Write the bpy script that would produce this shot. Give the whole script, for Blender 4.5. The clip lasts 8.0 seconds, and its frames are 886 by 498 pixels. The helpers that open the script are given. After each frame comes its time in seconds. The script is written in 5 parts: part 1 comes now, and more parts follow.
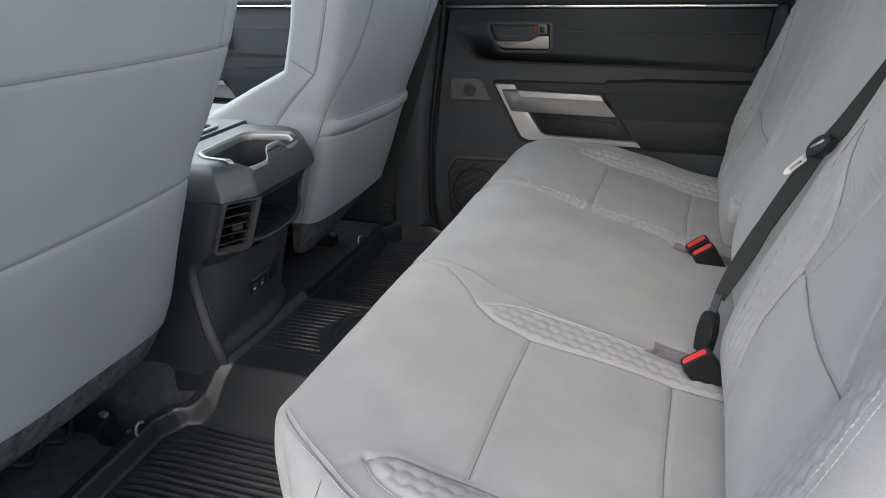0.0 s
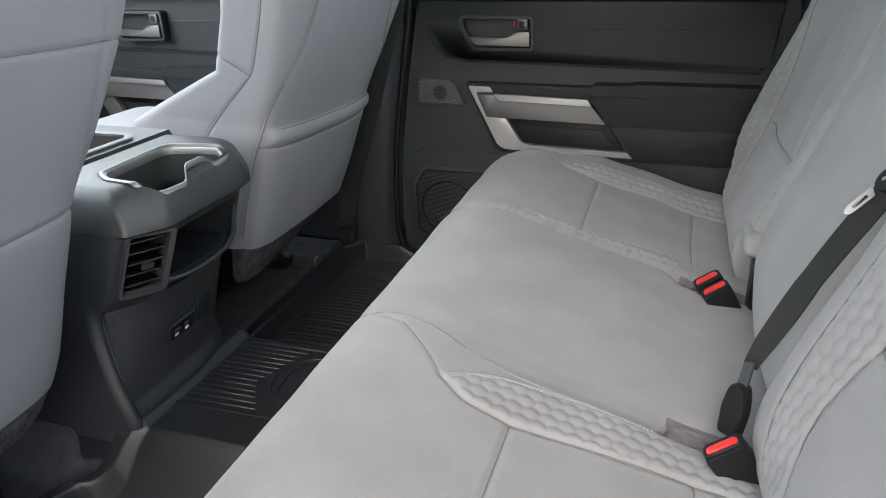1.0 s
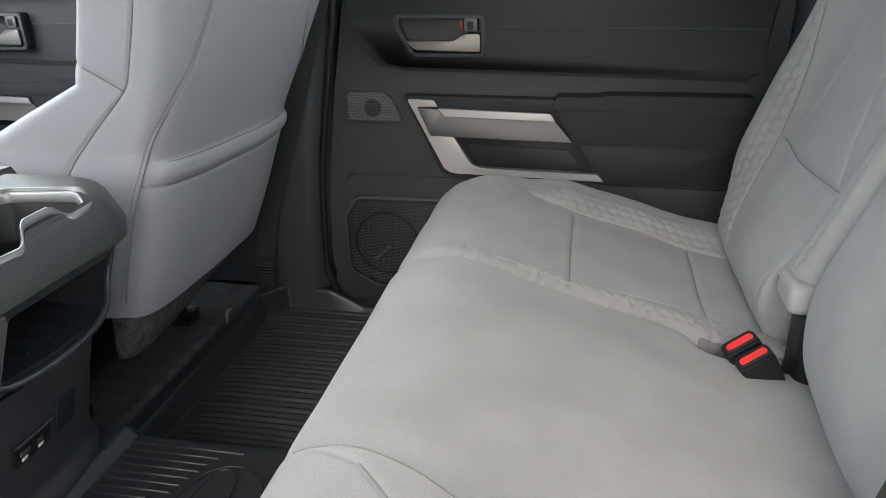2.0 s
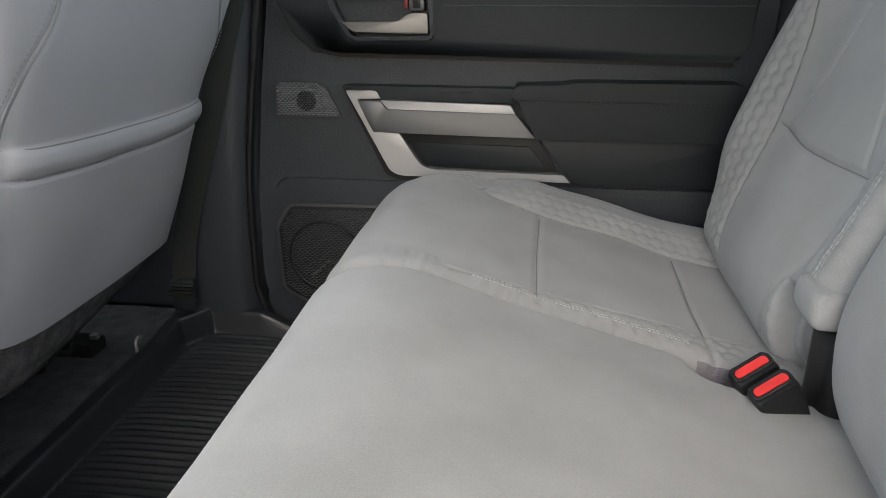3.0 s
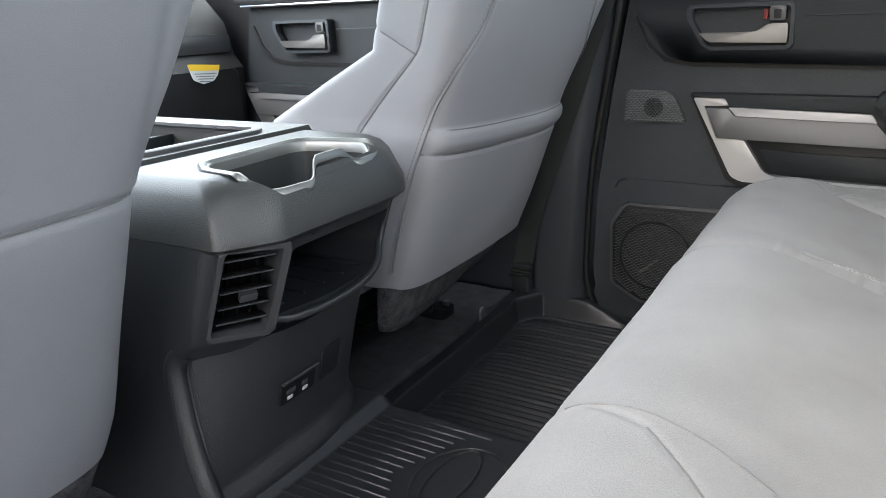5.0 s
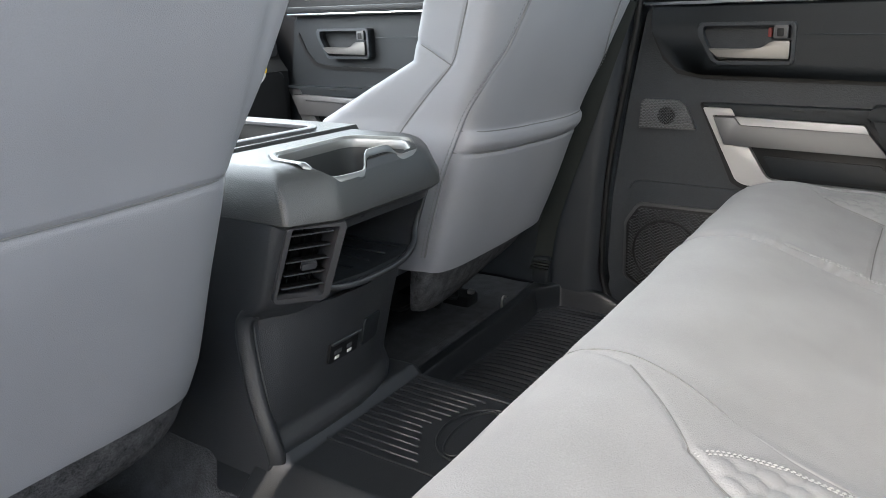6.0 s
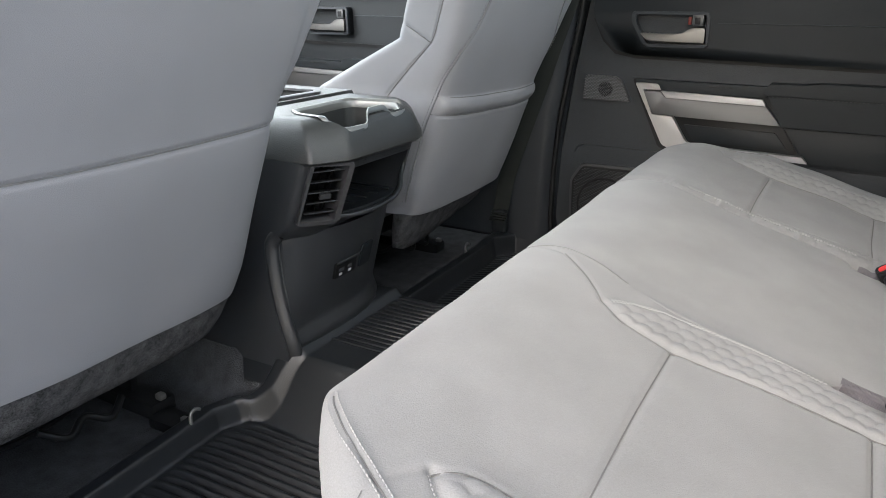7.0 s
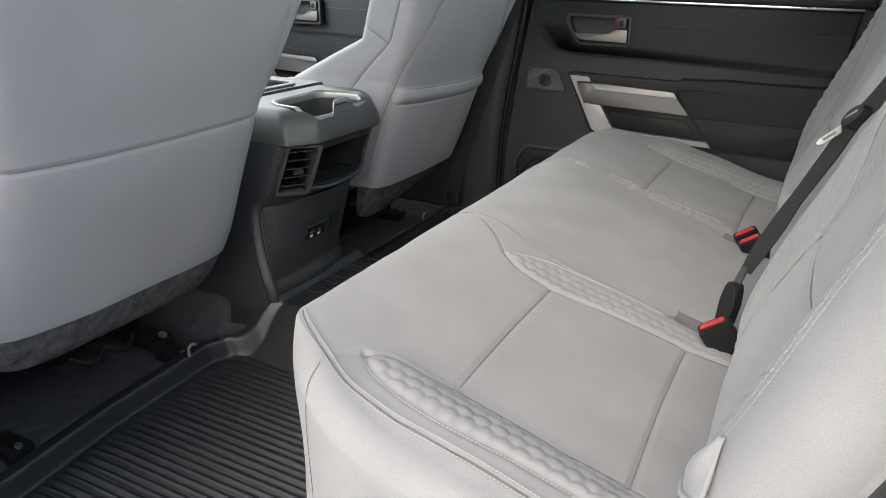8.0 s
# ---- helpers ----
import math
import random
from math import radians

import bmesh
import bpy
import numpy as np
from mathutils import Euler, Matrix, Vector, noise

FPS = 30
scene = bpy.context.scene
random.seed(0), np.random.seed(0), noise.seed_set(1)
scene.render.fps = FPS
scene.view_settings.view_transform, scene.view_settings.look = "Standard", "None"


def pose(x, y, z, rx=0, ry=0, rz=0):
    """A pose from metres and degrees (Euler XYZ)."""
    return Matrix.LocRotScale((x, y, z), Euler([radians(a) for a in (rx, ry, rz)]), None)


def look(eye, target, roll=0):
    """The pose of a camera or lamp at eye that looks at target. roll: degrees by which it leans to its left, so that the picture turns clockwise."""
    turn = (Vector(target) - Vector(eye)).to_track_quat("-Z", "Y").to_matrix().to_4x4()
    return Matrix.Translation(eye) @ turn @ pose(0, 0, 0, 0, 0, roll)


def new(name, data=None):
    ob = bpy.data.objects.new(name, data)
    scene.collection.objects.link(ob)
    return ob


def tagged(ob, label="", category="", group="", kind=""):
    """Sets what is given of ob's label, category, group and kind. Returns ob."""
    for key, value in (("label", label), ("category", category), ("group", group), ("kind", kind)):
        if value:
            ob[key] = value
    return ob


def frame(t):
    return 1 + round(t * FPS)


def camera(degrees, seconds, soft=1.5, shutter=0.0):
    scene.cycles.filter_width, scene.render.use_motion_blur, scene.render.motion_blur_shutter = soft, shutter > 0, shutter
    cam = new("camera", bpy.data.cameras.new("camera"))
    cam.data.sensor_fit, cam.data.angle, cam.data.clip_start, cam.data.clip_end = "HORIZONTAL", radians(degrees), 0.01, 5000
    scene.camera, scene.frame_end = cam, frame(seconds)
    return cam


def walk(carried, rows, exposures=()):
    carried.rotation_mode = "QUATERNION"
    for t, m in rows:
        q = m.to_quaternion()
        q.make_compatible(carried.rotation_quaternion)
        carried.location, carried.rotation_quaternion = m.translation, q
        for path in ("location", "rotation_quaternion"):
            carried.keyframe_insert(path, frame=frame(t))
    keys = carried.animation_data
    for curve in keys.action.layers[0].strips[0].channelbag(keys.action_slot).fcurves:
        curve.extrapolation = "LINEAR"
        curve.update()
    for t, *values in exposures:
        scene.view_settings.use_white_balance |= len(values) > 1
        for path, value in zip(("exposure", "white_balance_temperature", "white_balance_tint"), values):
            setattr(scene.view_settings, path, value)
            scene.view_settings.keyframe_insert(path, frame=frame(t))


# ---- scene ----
cam = camera(62.8, 8.0, soft=0.65)
PATH = [
    (0, (0.059, -0.957, 0.766), (-0.559, 0.782, -0.006), -1.8),
    (0.5, (0.043, -0.848, 0.753), (-0.565, 0.894, -0.021), -1.4),
    (1, (0.012, -0.75, 0.737), (-0.547, 1.005, -0.041), -1.2),
    (1.5, (-0.045, -0.637, 0.723), (-0.511, 1.144, -0.058), -1.2),
    (2, (-0.099, -0.508, 0.694), (-0.449, 1.31, -0.06), -0.8),
    (3.3, (-0.105, -0.343, 0.602), (-0.35, 1.521, -0.08), -0.3),
    (3.5, (-0.103, -0.346, 0.599), (-0.408, 1.513, -0.072), -0.5),
    (4, (-0.126, -0.387, 0.603), (-0.661, 1.427, -0.045), -1.3),
    (4.5, (-0.154, -0.446, 0.602), (-0.941, 1.28, -0.032), -1.7),
    (5, (-0.145, -0.487, 0.597), (-1.125, 1.145, -0.015), -2.2),
    (5.2, (-0.137, -0.498, 0.602), (-1.156, 1.111, -0.01), -2.2),
    (6.3, (-0.063, -0.655, 0.622), (-1.095, 0.95, 0.022), -1.1),
    (6.5, (-0.045, -0.702, 0.63), (-1.043, 0.917, 0.009), -0.8),
    (7, (0.005, -0.818, 0.628), (-0.913, 0.832, -0.032), 0.2),
    (7.5, (0.083, -0.905, 0.666), (-0.785, 0.757, -0.029), 0.9),
    (8, (0.154, -0.999, 0.697), (-0.693, 0.66, -0.03), 1.4),
]
walk(cam, [(t, look(eye, target, roll)) for t, eye, target, roll in PATH], [(0, -0.08, 6130, 10), (2, 0.24, 6280, 10), (3.5, 0.22, 6330, 10), (5, 0.42, 6130, 10), (6.5, 0.36, 6250, 10), (8, 0.04, 6420, 10)])

# ---- light ----
world = bpy.data.worlds.new("sky")
scene.world = world
world.use_nodes = True
wn = world.node_tree
sky = wn.nodes.new("ShaderNodeTexSky")
sky.sky_type = "NISHITA"
sky.sun_disc = False
sky.sun_elevation, sky.sun_rotation = radians(38), radians(178.5)
sky.dust_density = 3.0
wn.links.new(sky.outputs[0], wn.nodes["Background"].inputs[0])
wn.nodes["Background"].inputs[1].default_value = 0.38
sun = new("sun", bpy.data.lights.new("sun", "SUN"))
sun.data.energy, sun.data.angle, sun.data.color = 0.75, radians(30), (1.0, 0.995, 0.985)
sun.matrix_world = look((0.10, -4.0, 3.1), (0, 0, 0))


def window_light(eye, target, wide, high, watts):
    """Sky light that comes in through one of the cab's windows."""
    lamp = new("window_light", bpy.data.lights.new("window_light", "AREA"))
    lamp.data.shape, lamp.data.size, lamp.data.size_y = "RECTANGLE", wide, high
    lamp.data.energy, lamp.data.color = watts, (0.96, 1.0, 0.96)
    lamp.matrix_world = look(eye, target)


window_light((-1.42, 0.04, 0.96), (0.1, 0.0, 0.50), 1.25, 0.62, 12.5)
window_light((-0.16, 0.81, 0.90), (-0.35, -0.1, 0.30), 0.62, 0.44, 0.5)
window_light((-1.10, 0.80, 0.87), (-0.9, -0.2, 0.40), 0.90, 0.46, 4.0)
window_light((-1.60, 0.45, 0.86), (-0.65, 0.0, 0.48), 0.65, 0.34, 1.0)
window_light((-0.98, -0.72, 0.92), (0.2, -0.35, 0.50), 0.60, 0.40, 1.2)
window_light((0.58, 0.04, 0.98), (-0.5, 0.04, 0.40), 1.05, 0.32, 8.5)
scene.view_settings.exposure = 0.0


# ---- materials ----
def material(name, color, rough=0.6, metal=0.0, grain=400.0, bump=0.15, vary=0.12, patch=6.0, weave=0.0, sheen=0.0, spec=0.5, bumpdist=0.001):
    m = bpy.data.materials.new(name)
    m.use_nodes = True
    nt = m.node_tree
    b = nt.nodes["Principled BSDF"]
    co = nt.nodes.new("ShaderNodeTexCoord")
    n1 = nt.nodes.new("ShaderNodeTexNoise")
    n1.inputs["Scale"].default_value, n1.inputs["Detail"].default_value = grain, 3.0
    n2 = nt.nodes.new("ShaderNodeTexNoise")
    n2.inputs["Scale"].default_value, n2.inputs["Detail"].default_value = patch, 4.0
    for n in (n1, n2):
        nt.links.new(co.outputs["Object"], n.inputs["Vector"])
    mix = nt.nodes.new("ShaderNodeMath")
    mix.operation = "MULTIPLY_ADD"
    mix.inputs[1].default_value = 0.5
    nt.links.new(n1.outputs[0], mix.inputs[0])
    half = nt.nodes.new("ShaderNodeMath")
    half.operation = "MULTIPLY"
    half.inputs[1].default_value = 0.5
    nt.links.new(n2.outputs[0], half.inputs[0])
    nt.links.new(half.outputs[0], mix.inputs[2])
    ramp = nt.nodes.new("ShaderNodeValToRGB")
    ramp.color_ramp.elements[0].position, ramp.color_ramp.elements[1].position = 0.3, 0.7
    ramp.color_ramp.elements[0].color = (*[c * (1 - vary) for c in color], 1)
    ramp.color_ramp.elements[1].color = (*[min(1, c * (1 + vary)) for c in color], 1)
    nt.links.new(mix.outputs[0], ramp.inputs[0])
    nt.links.new(ramp.outputs[0], b.inputs["Base Color"])
    b.inputs["Roughness"].default_value, b.inputs["Metallic"].default_value = rough, metal
    b.inputs["Specular IOR Level"].default_value = spec
    b.inputs["Sheen Weight"].default_value = sheen
    bp = nt.nodes.new("ShaderNodeBump")
    bp.inputs["Strength"].default_value, bp.inputs["Distance"].default_value = bump, bumpdist
    height = n1.outputs[0]
    if weave:
        w1 = nt.nodes.new("ShaderNodeTexWave")
        w2 = nt.nodes.new("ShaderNodeTexWave")
        w1.bands_direction, w2.bands_direction = "X", "Y"
        for w in (w1, w2):
            w.inputs["Scale"].default_value, w.inputs["Distortion"].default_value = weave, 0.6
            nt.links.new(co.outputs["Object"], w.inputs["Vector"])
        add = nt.nodes.new("ShaderNodeMath")
        nt.links.new(w1.outputs["Fac"], add.inputs[0])
        nt.links.new(w2.outputs["Fac"], add.inputs[1])
        more = nt.nodes.new("ShaderNodeMath")
        nt.links.new(add.outputs[0], more.inputs[0])
        nt.links.new(n1.outputs[0], more.inputs[1])
        height = more.outputs[0]
    nt.links.new(height, bp.inputs["Height"])
    nt.links.new(bp.outputs[0], b.inputs["Normal"])
    return m


FABRIC = material("grey_seat_fabric", (0.282, 0.283, 0.281), 0.85, grain=850, bump=0.3, vary=0.15, patch=14, sheen=0.15, spec=0.25)
MESHFAB = material("ribbed_mesh_fabric", (0.31, 0.31, 0.305), 0.8, grain=700, bump=0.6, vary=0.14, patch=12, weave=150, sheen=0.15, spec=0.25)
LEATHERETTE = material("pale_grey_vinyl", (0.325, 0.328, 0.342), 0.62, grain=1200, bump=0.4, vary=0.06, patch=10, spec=0.3)
# darker than the cloth to put the shade of creases into colour
SEAM = material("seam_crease_shade", (0.17, 0.168, 0.165), 0.9, grain=900, bump=0.2, vary=0.1)
THREAD = material("pale_thread", (0.38, 0.38, 0.375), 0.85, grain=900, bump=0.2, vary=0.08)
ZIPPER = material("grey_zipper_tape", (0.25, 0.25, 0.255), 0.7, grain=900, bump=0.3, vary=0.2)
PLASTIC = material("dark_grey_moulded_plastic", (0.029, 0.0315, 0.035), 0.37, grain=900, bump=0.5, vary=0.16, patch=14, spec=1.0)
PLASTIC_BLACK = material("black_moulded_plastic", (0.0105, 0.011, 0.0118), 0.46, grain=1100, bump=0.3, vary=0.15, patch=14, spec=0.3)
GRILLE = material("raised_grey_grille_plastic", (0.15, 0.155, 0.16), 0.5, grain=900, bump=0.1, vary=0.08, spec=0.4)
PLASTIC_GREY = material("charcoal_grained_door_plastic", (0.0330, 0.0382, 0.0440), 0.50, grain=450, bump=0.7, vary=0.14, patch=10, spec=0.35)
PILLAR_TRIM = material("grained_pillar_plastic", (0.032, 0.036, 0.041), 0.42, grain=700, bump=0.45, vary=0.16, patch=10, spec=0.4)
CONSOLE_TOP = material("satin_charcoal_console_top", (0.040, 0.042, 0.041), 0.38, grain=1000, bump=0.5, vary=0.1, patch=12, spec=0.9)
SOFT_BLACK = material("black_soft_vinyl", (0.0165, 0.0198, 0.0230), 0.50, grain=800, bump=0.4, vary=0.14, patch=12, spec=0.3)
RUBBER = material("black_rubber_mat", (0.0150, 0.0172, 0.0198), 0.40, grain=700, bump=0.25, vary=0.2, patch=9, spec=0.6)
FELT = material("dark_grey_felt_carpet", (0.100, 0.100, 0.103), 0.95, grain=420, bump=1.0, vary=0.75, patch=60, spec=0.1, bumpdist=0.002)
CARPET = material("black_floor_carpet", (0.062, 0.064, 0.067), 0.95, grain=500, bump=0.9, vary=0.5, patch=40, spec=0.1, bumpdist=0.002)
WEBBING = material("black_belt_webbing", (0.017, 0.020, 0.018), 0.7, grain=800, bump=0.5, vary=0.25, spec=0.3)
SILVER = material("satin_silver_trim", (0.46, 0.46, 0.462), 0.55, metal=0.8, grain=900, bump=0.03, vary=0.04)
HANDLE = material("satin_grey_handle_metal", (0.17, 0.168, 0.163), 0.40, metal=0.9, grain=900, bump=0.03, vary=0.05)
SILVER_DARK = material("brushed_gunmetal_trim", (0.19, 0.192, 0.197), 0.50, metal=0.75, grain=900, bump=0.03, vary=0.05)
CUP_TRIM = material("pale_satin_cup_trim", (0.32, 0.32, 0.305), 0.36, metal=0.75, grain=900, bump=0.03, vary=0.05)
VENT_TRIM = material("satin_graphite_vent_surround", (0.085, 0.086, 0.09), 0.35, metal=0.4, grain=900, bump=0.05, vary=0.06)
# blacker than the other plastic: the vent's inner shade is in this colour
VENT_SHADE = material("shade_black_vent_plastic", (0.006, 0.006, 0.0062), 0.6, grain=900, bump=0.05, vary=0.1, spec=0.2)
CHROME = material("polished_chrome", (0.75, 0.75, 0.74), 0.12, metal=1.0, grain=300, bump=0.01, vary=0.03)
STEEL = material("zinc_steel", (0.45, 0.45, 0.44), 0.4, metal=0.9, grain=500, bump=0.1, vary=0.15)
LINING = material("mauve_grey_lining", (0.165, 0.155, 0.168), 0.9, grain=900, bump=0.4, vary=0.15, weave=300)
RED = material("red_button_plastic", (0.60, 0.030, 0.028), 0.35, grain=500, bump=0.05, vary=0.05)
DARK_RED = material("dull_red_paint", (0.22, 0.018, 0.016), 0.5, grain=500, bump=0.05, vary=0.08)
WHITE = material("white_paper", (0.75, 0.75, 0.74), 0.7, grain=300, bump=0.05, vary=0.04)
YELLOW = material("yellow_print", (0.85, 0.55, 0.03), 0.6, grain=300, bump=0.05, vary=0.04)
INK = material("grey_ink", (0.25, 0.25, 0.26), 0.7, grain=300, bump=0.02, vary=0.05)
HEADLINER = material("pale_grey_headliner", (0.5, 0.5, 0.49), 0.95, grain=500, bump=0.3, vary=0.06)
PAINT = material("silver_body_paint", (0.55, 0.56, 0.57), 0.3, metal=0.2, grain=500, bump=0.01, vary=0.03)
ASPHALT = material("pale_concrete_ground", (0.31, 0.31, 0.305), 0.9, grain=40, bump=0.5, vary=0.2, patch=0.6, bumpdist=0.01)


def glass(name, colour):
    m = bpy.data.materials.new(name)
    m.use_nodes = True
    b = m.node_tree.nodes["Principled BSDF"]
    b.inputs["Base Color"].default_value = (*colour, 1)
    b.inputs["Transmission Weight"].default_value, b.inputs["Roughness"].default_value, b.inputs["IOR"].default_value = 1.0, 0.0, 1.05
    return m


GLASS = glass("window_glass", (0.9, 0.95, 0.92))
TINTED = glass("tinted_window_glass", (0.30, 0.33, 0.32))


# ---- building helpers ----
YC = 0.04  # the cab's middle line


def mesh(verts, faces, smooth=True, sharp=None):
    me = bpy.data.meshes.new("m")
    me.from_pydata([tuple(v) for v in verts], [], [tuple(f) for f in faces])
    me.polygons.foreach_set("use_smooth", [smooth] * len(me.polygons))
    if sharp:
        me.set_sharp_from_angle(angle=radians(sharp))
    me.update()
    return me


def part(name, shape, mat, parent=None, label=""):
    if isinstance(shape, bmesh.types.BMesh):
        me = bpy.data.meshes.new(name)
        bmesh.ops.recalc_face_normals(shape, faces=shape.faces)
        shape.to_mesh(me)
        shape.free()
        me.polygons.foreach_set("use_smooth", [True] * len(me.polygons))
        me.set_sharp_from_angle(angle=radians(38))
    else:
        me = shape
    me.name = name
    ob = new(name, me)
    if not me.materials:
        for m in mat if isinstance(mat, (list, tuple)) else (mat,):
            me.materials.append(m)
    if parent:
        ob.parent = parent
    if label:
        ob["label"] = label
    return ob


def thing(name, label, category, group="", kind=""):
    return tagged(new(name), label, category, group, kind)


def catmull(pts, step):
    """A smooth line through pts at even steps."""
    p = np.array(pts, float)
    p = np.vstack([2 * p[0] - p[1], p, 2 * p[-1] - p[-2]])
    out = []
    for k in range(1, len(p) - 2):
        t = np.linspace(0, 1, 24, endpoint=False)[:, None]
        a, b, c, d = p[k - 1], p[k], p[k + 1], p[k + 2]
        out.append(0.5 * (2 * b + (c - a) * t + (2 * a - 5 * b + 4 * c - d) * t**2 + (3 * b - a - 3 * c + d) * t**3))
    out = np.vstack([*out, p[-2:-1]])
    s = np.r_[0, np.cumsum(np.linalg.norm(np.diff(out, axis=0), axis=1))]
    n = max(2, int(round(s[-1] / step)) + 1)
    at = np.linspace(0, s[-1], n)
    return np.stack([np.interp(at, s, out[:, i]) for i in range(out.shape[1])], 1)


def grid_mesh(P, close=False):
    nu, nv = P.shape[:2]
    idx = np.arange(nu * nv).reshape(nu, nv)
    if close:
        idx = np.concatenate([idx, idx[:, :1]], 1)
    f = np.stack([idx[:-1, :-1], idx[:-1, 1:], idx[1:, 1:], idx[1:, :-1]], -1).reshape(-1, 4)
    me = bpy.data.meshes.new("m")
    me.from_pydata(P.reshape(-1, 3).tolist(), [], f.tolist())
    me.polygons.foreach_set("use_smooth", [True] * len(me.polygons))
    me.update()
    return me


def normals(P, close=False):
    if close:
        Q = np.concatenate([P[:, -1:], P, P[:, :1]], 1)
        dv = (Q[:, 2:] - Q[:, :-2]) / 2
    else:
        dv = np.gradient(P, axis=1)
    du = np.gradient(P, axis=0)
    n = np.cross(du, dv)
    return n / (np.linalg.norm(n, axis=-1, keepdims=True) + 1e-12)


def dist_line(a, b, line):
    """How far the points (a, b) lie from a line of points."""
    best = np.full(a.shape, 9.0)
    for (x0, y0), (x1, y1) in zip(line[:-1], line[1:]):
        dx, dy = x1 - x0, y1 - y0
        t = np.clip(((a - x0) * dx + (b - y0) * dy) / (dx * dx + dy * dy + 1e-12), 0, 1)
        best = np.minimum(best, np.hypot(a - x0 - t * dx, b - y0 - t * dy))
    return best


def groove(a, b, line, depth=0.0024, width=0.003):
    return -1.2 * depth * np.exp(-((dist_line(a, b, line) / width) ** 2))


def smooth(v):
    v = np.clip(v, 0, 1)
    return v * v * (3 - 2 * v)


def step_in(v, lo, hi, soft=0.004):
    return 1 / (1 + np.exp(-np.clip((v - lo) / soft, -40, 40))) / (1 + np.exp(-np.clip((hi - v) / soft, -40, 40)))


def quilt(b, a, size=0.0172, height=0.0024):
    """Rounded puffs set in staggered rows, with soft valleys between them."""
    w = size * 1.732
    found = []
    for oa, ob_ in ((0, 0), (w / 2, size / 2)):
        da = (a - oa + w / 2) % w - w / 2
        db = (b - ob_ + size / 2) % size - size / 2
        for k in (-1, 0, 1):
            found.append(np.hypot(da, db + k * size))
    found = np.sort(np.stack(found), axis=0)
    dome = np.clip(1 - (found[0] / (0.60 * size)) ** 2, 0, 1)
    return height * (dome - 0.5 - 0.22 * np.exp(-(((found[1] - found[0]) / (0.14 * size)) ** 2)))


def ripple(P, scale, height):
    flat = P.reshape(-1, 3)
    h = np.array([noise.noise(Vector(p) * scale) for p in flat])
    return height * h.reshape(P.shape[:2])


class Soft:
    """A padded panel: a profile in x and z, carried across from y0 to y1, rounded down at both sides."""

    def __init__(self, prof, y0, y1, r, deep, axis, step=0.003, upright=False):
        line = catmull(prof, step)
        t = np.gradient(line, axis=0)
        t /= np.linalg.norm(t, axis=1, keepdims=True)
        nrm = np.stack([-t[:, 1], t[:, 0]], 1)
        u = np.linspace(0, 1, len(line))
        r0, r1 = r(u, line)
        dp = deep(u, line)
        k = np.linspace(0, 1, 12)
        arc = np.linspace(0, np.pi / 2, 12)[1:]
        y0, y1 = (e(line) if callable(e) else np.full(len(line), e) for e in (y0, y1))
        m = int((y1 - y0).max() / step)
        ys, dr = [], []
        for n in range(len(line)):
            lean = 0.07 * (dp[n] - r0[n]) * (1 - k), 0.07 * (dp[n] - r1[n]) * k
            ya = np.r_[y0[n] + lean[0], y0[n] + r0[n] * (1 - np.cos(arc))]
            da = np.r_[r0[n] + (dp[n] - r0[n]) * (1 - k), r0[n] * (1 - np.sin(arc))]
            yb = np.r_[y1[n] - r1[n] * (1 - np.cos(arc[::-1])), y1[n] - lean[1]]
            db = np.r_[r1[n] * (1 - np.sin(arc[::-1])), r1[n] + (dp[n] - r1[n]) * k]
            ym = np.linspace(y0[n] + r0[n], y1[n] - r1[n], m)[1:-1]
            ys.append(np.r_[ya, ym, yb])
            dr.append(np.r_[da, np.zeros(m - 2), db])
        ys, dr = np.array(ys), np.array(dr)
        near = np.minimum(dr, np.where(ys < (y0 + y1)[:, None] / 2, r0[:, None], r1[:, None])) if upright else dr
        self.P = np.stack([line[:, :1] - nrm[:, :1] * near, ys, line[:, 1:] - nrm[:, 1:] * near - (dr - near)], -1)
        self.a = np.repeat(line[:, axis : axis + 1], ys.shape[1], 1)
        self.b, self.drop = ys, dr
        self.N = -normals(self.P)
        self.N *= np.sign((self.N[:, :, 0] * nrm[:, :1] + self.N[:, :, 2] * nrm[:, 1:] + 1e-9).mean())

    def push(self, d):
        self.P = self.P + self.N * d[..., None]
        self.N = np.sign((self.N * -normals(self.P)).sum(-1).mean()) * -normals(self.P)

    def at(self, a, b, lift=0.0):
        """The place and the normal on the panel at (a, b)."""
        rows = self.a[:, 0]
        lo = int(np.argmin(rows[: len(rows) // 2]))
        hi = lo + int(np.argmax(rows[lo:])) + 1
        f = float(np.interp(a, rows[lo:hi], np.arange(lo, hi)))
        i = min(int(f), len(rows) - 2)
        out = []
        for k in (i, i + 1):
            ys = self.b[k, 11:-11]
            out.append([np.array([np.interp(b, ys, G[k, 11:-11, c]) for c in range(3)]) for G in (self.P, self.N)])
        w = f - i
        P, N = (out[0][q] * (1 - w) + out[1][q] * w for q in (0, 1))
        N = N / (np.linalg.norm(N) + 1e-9)
        return P + N * lift, N


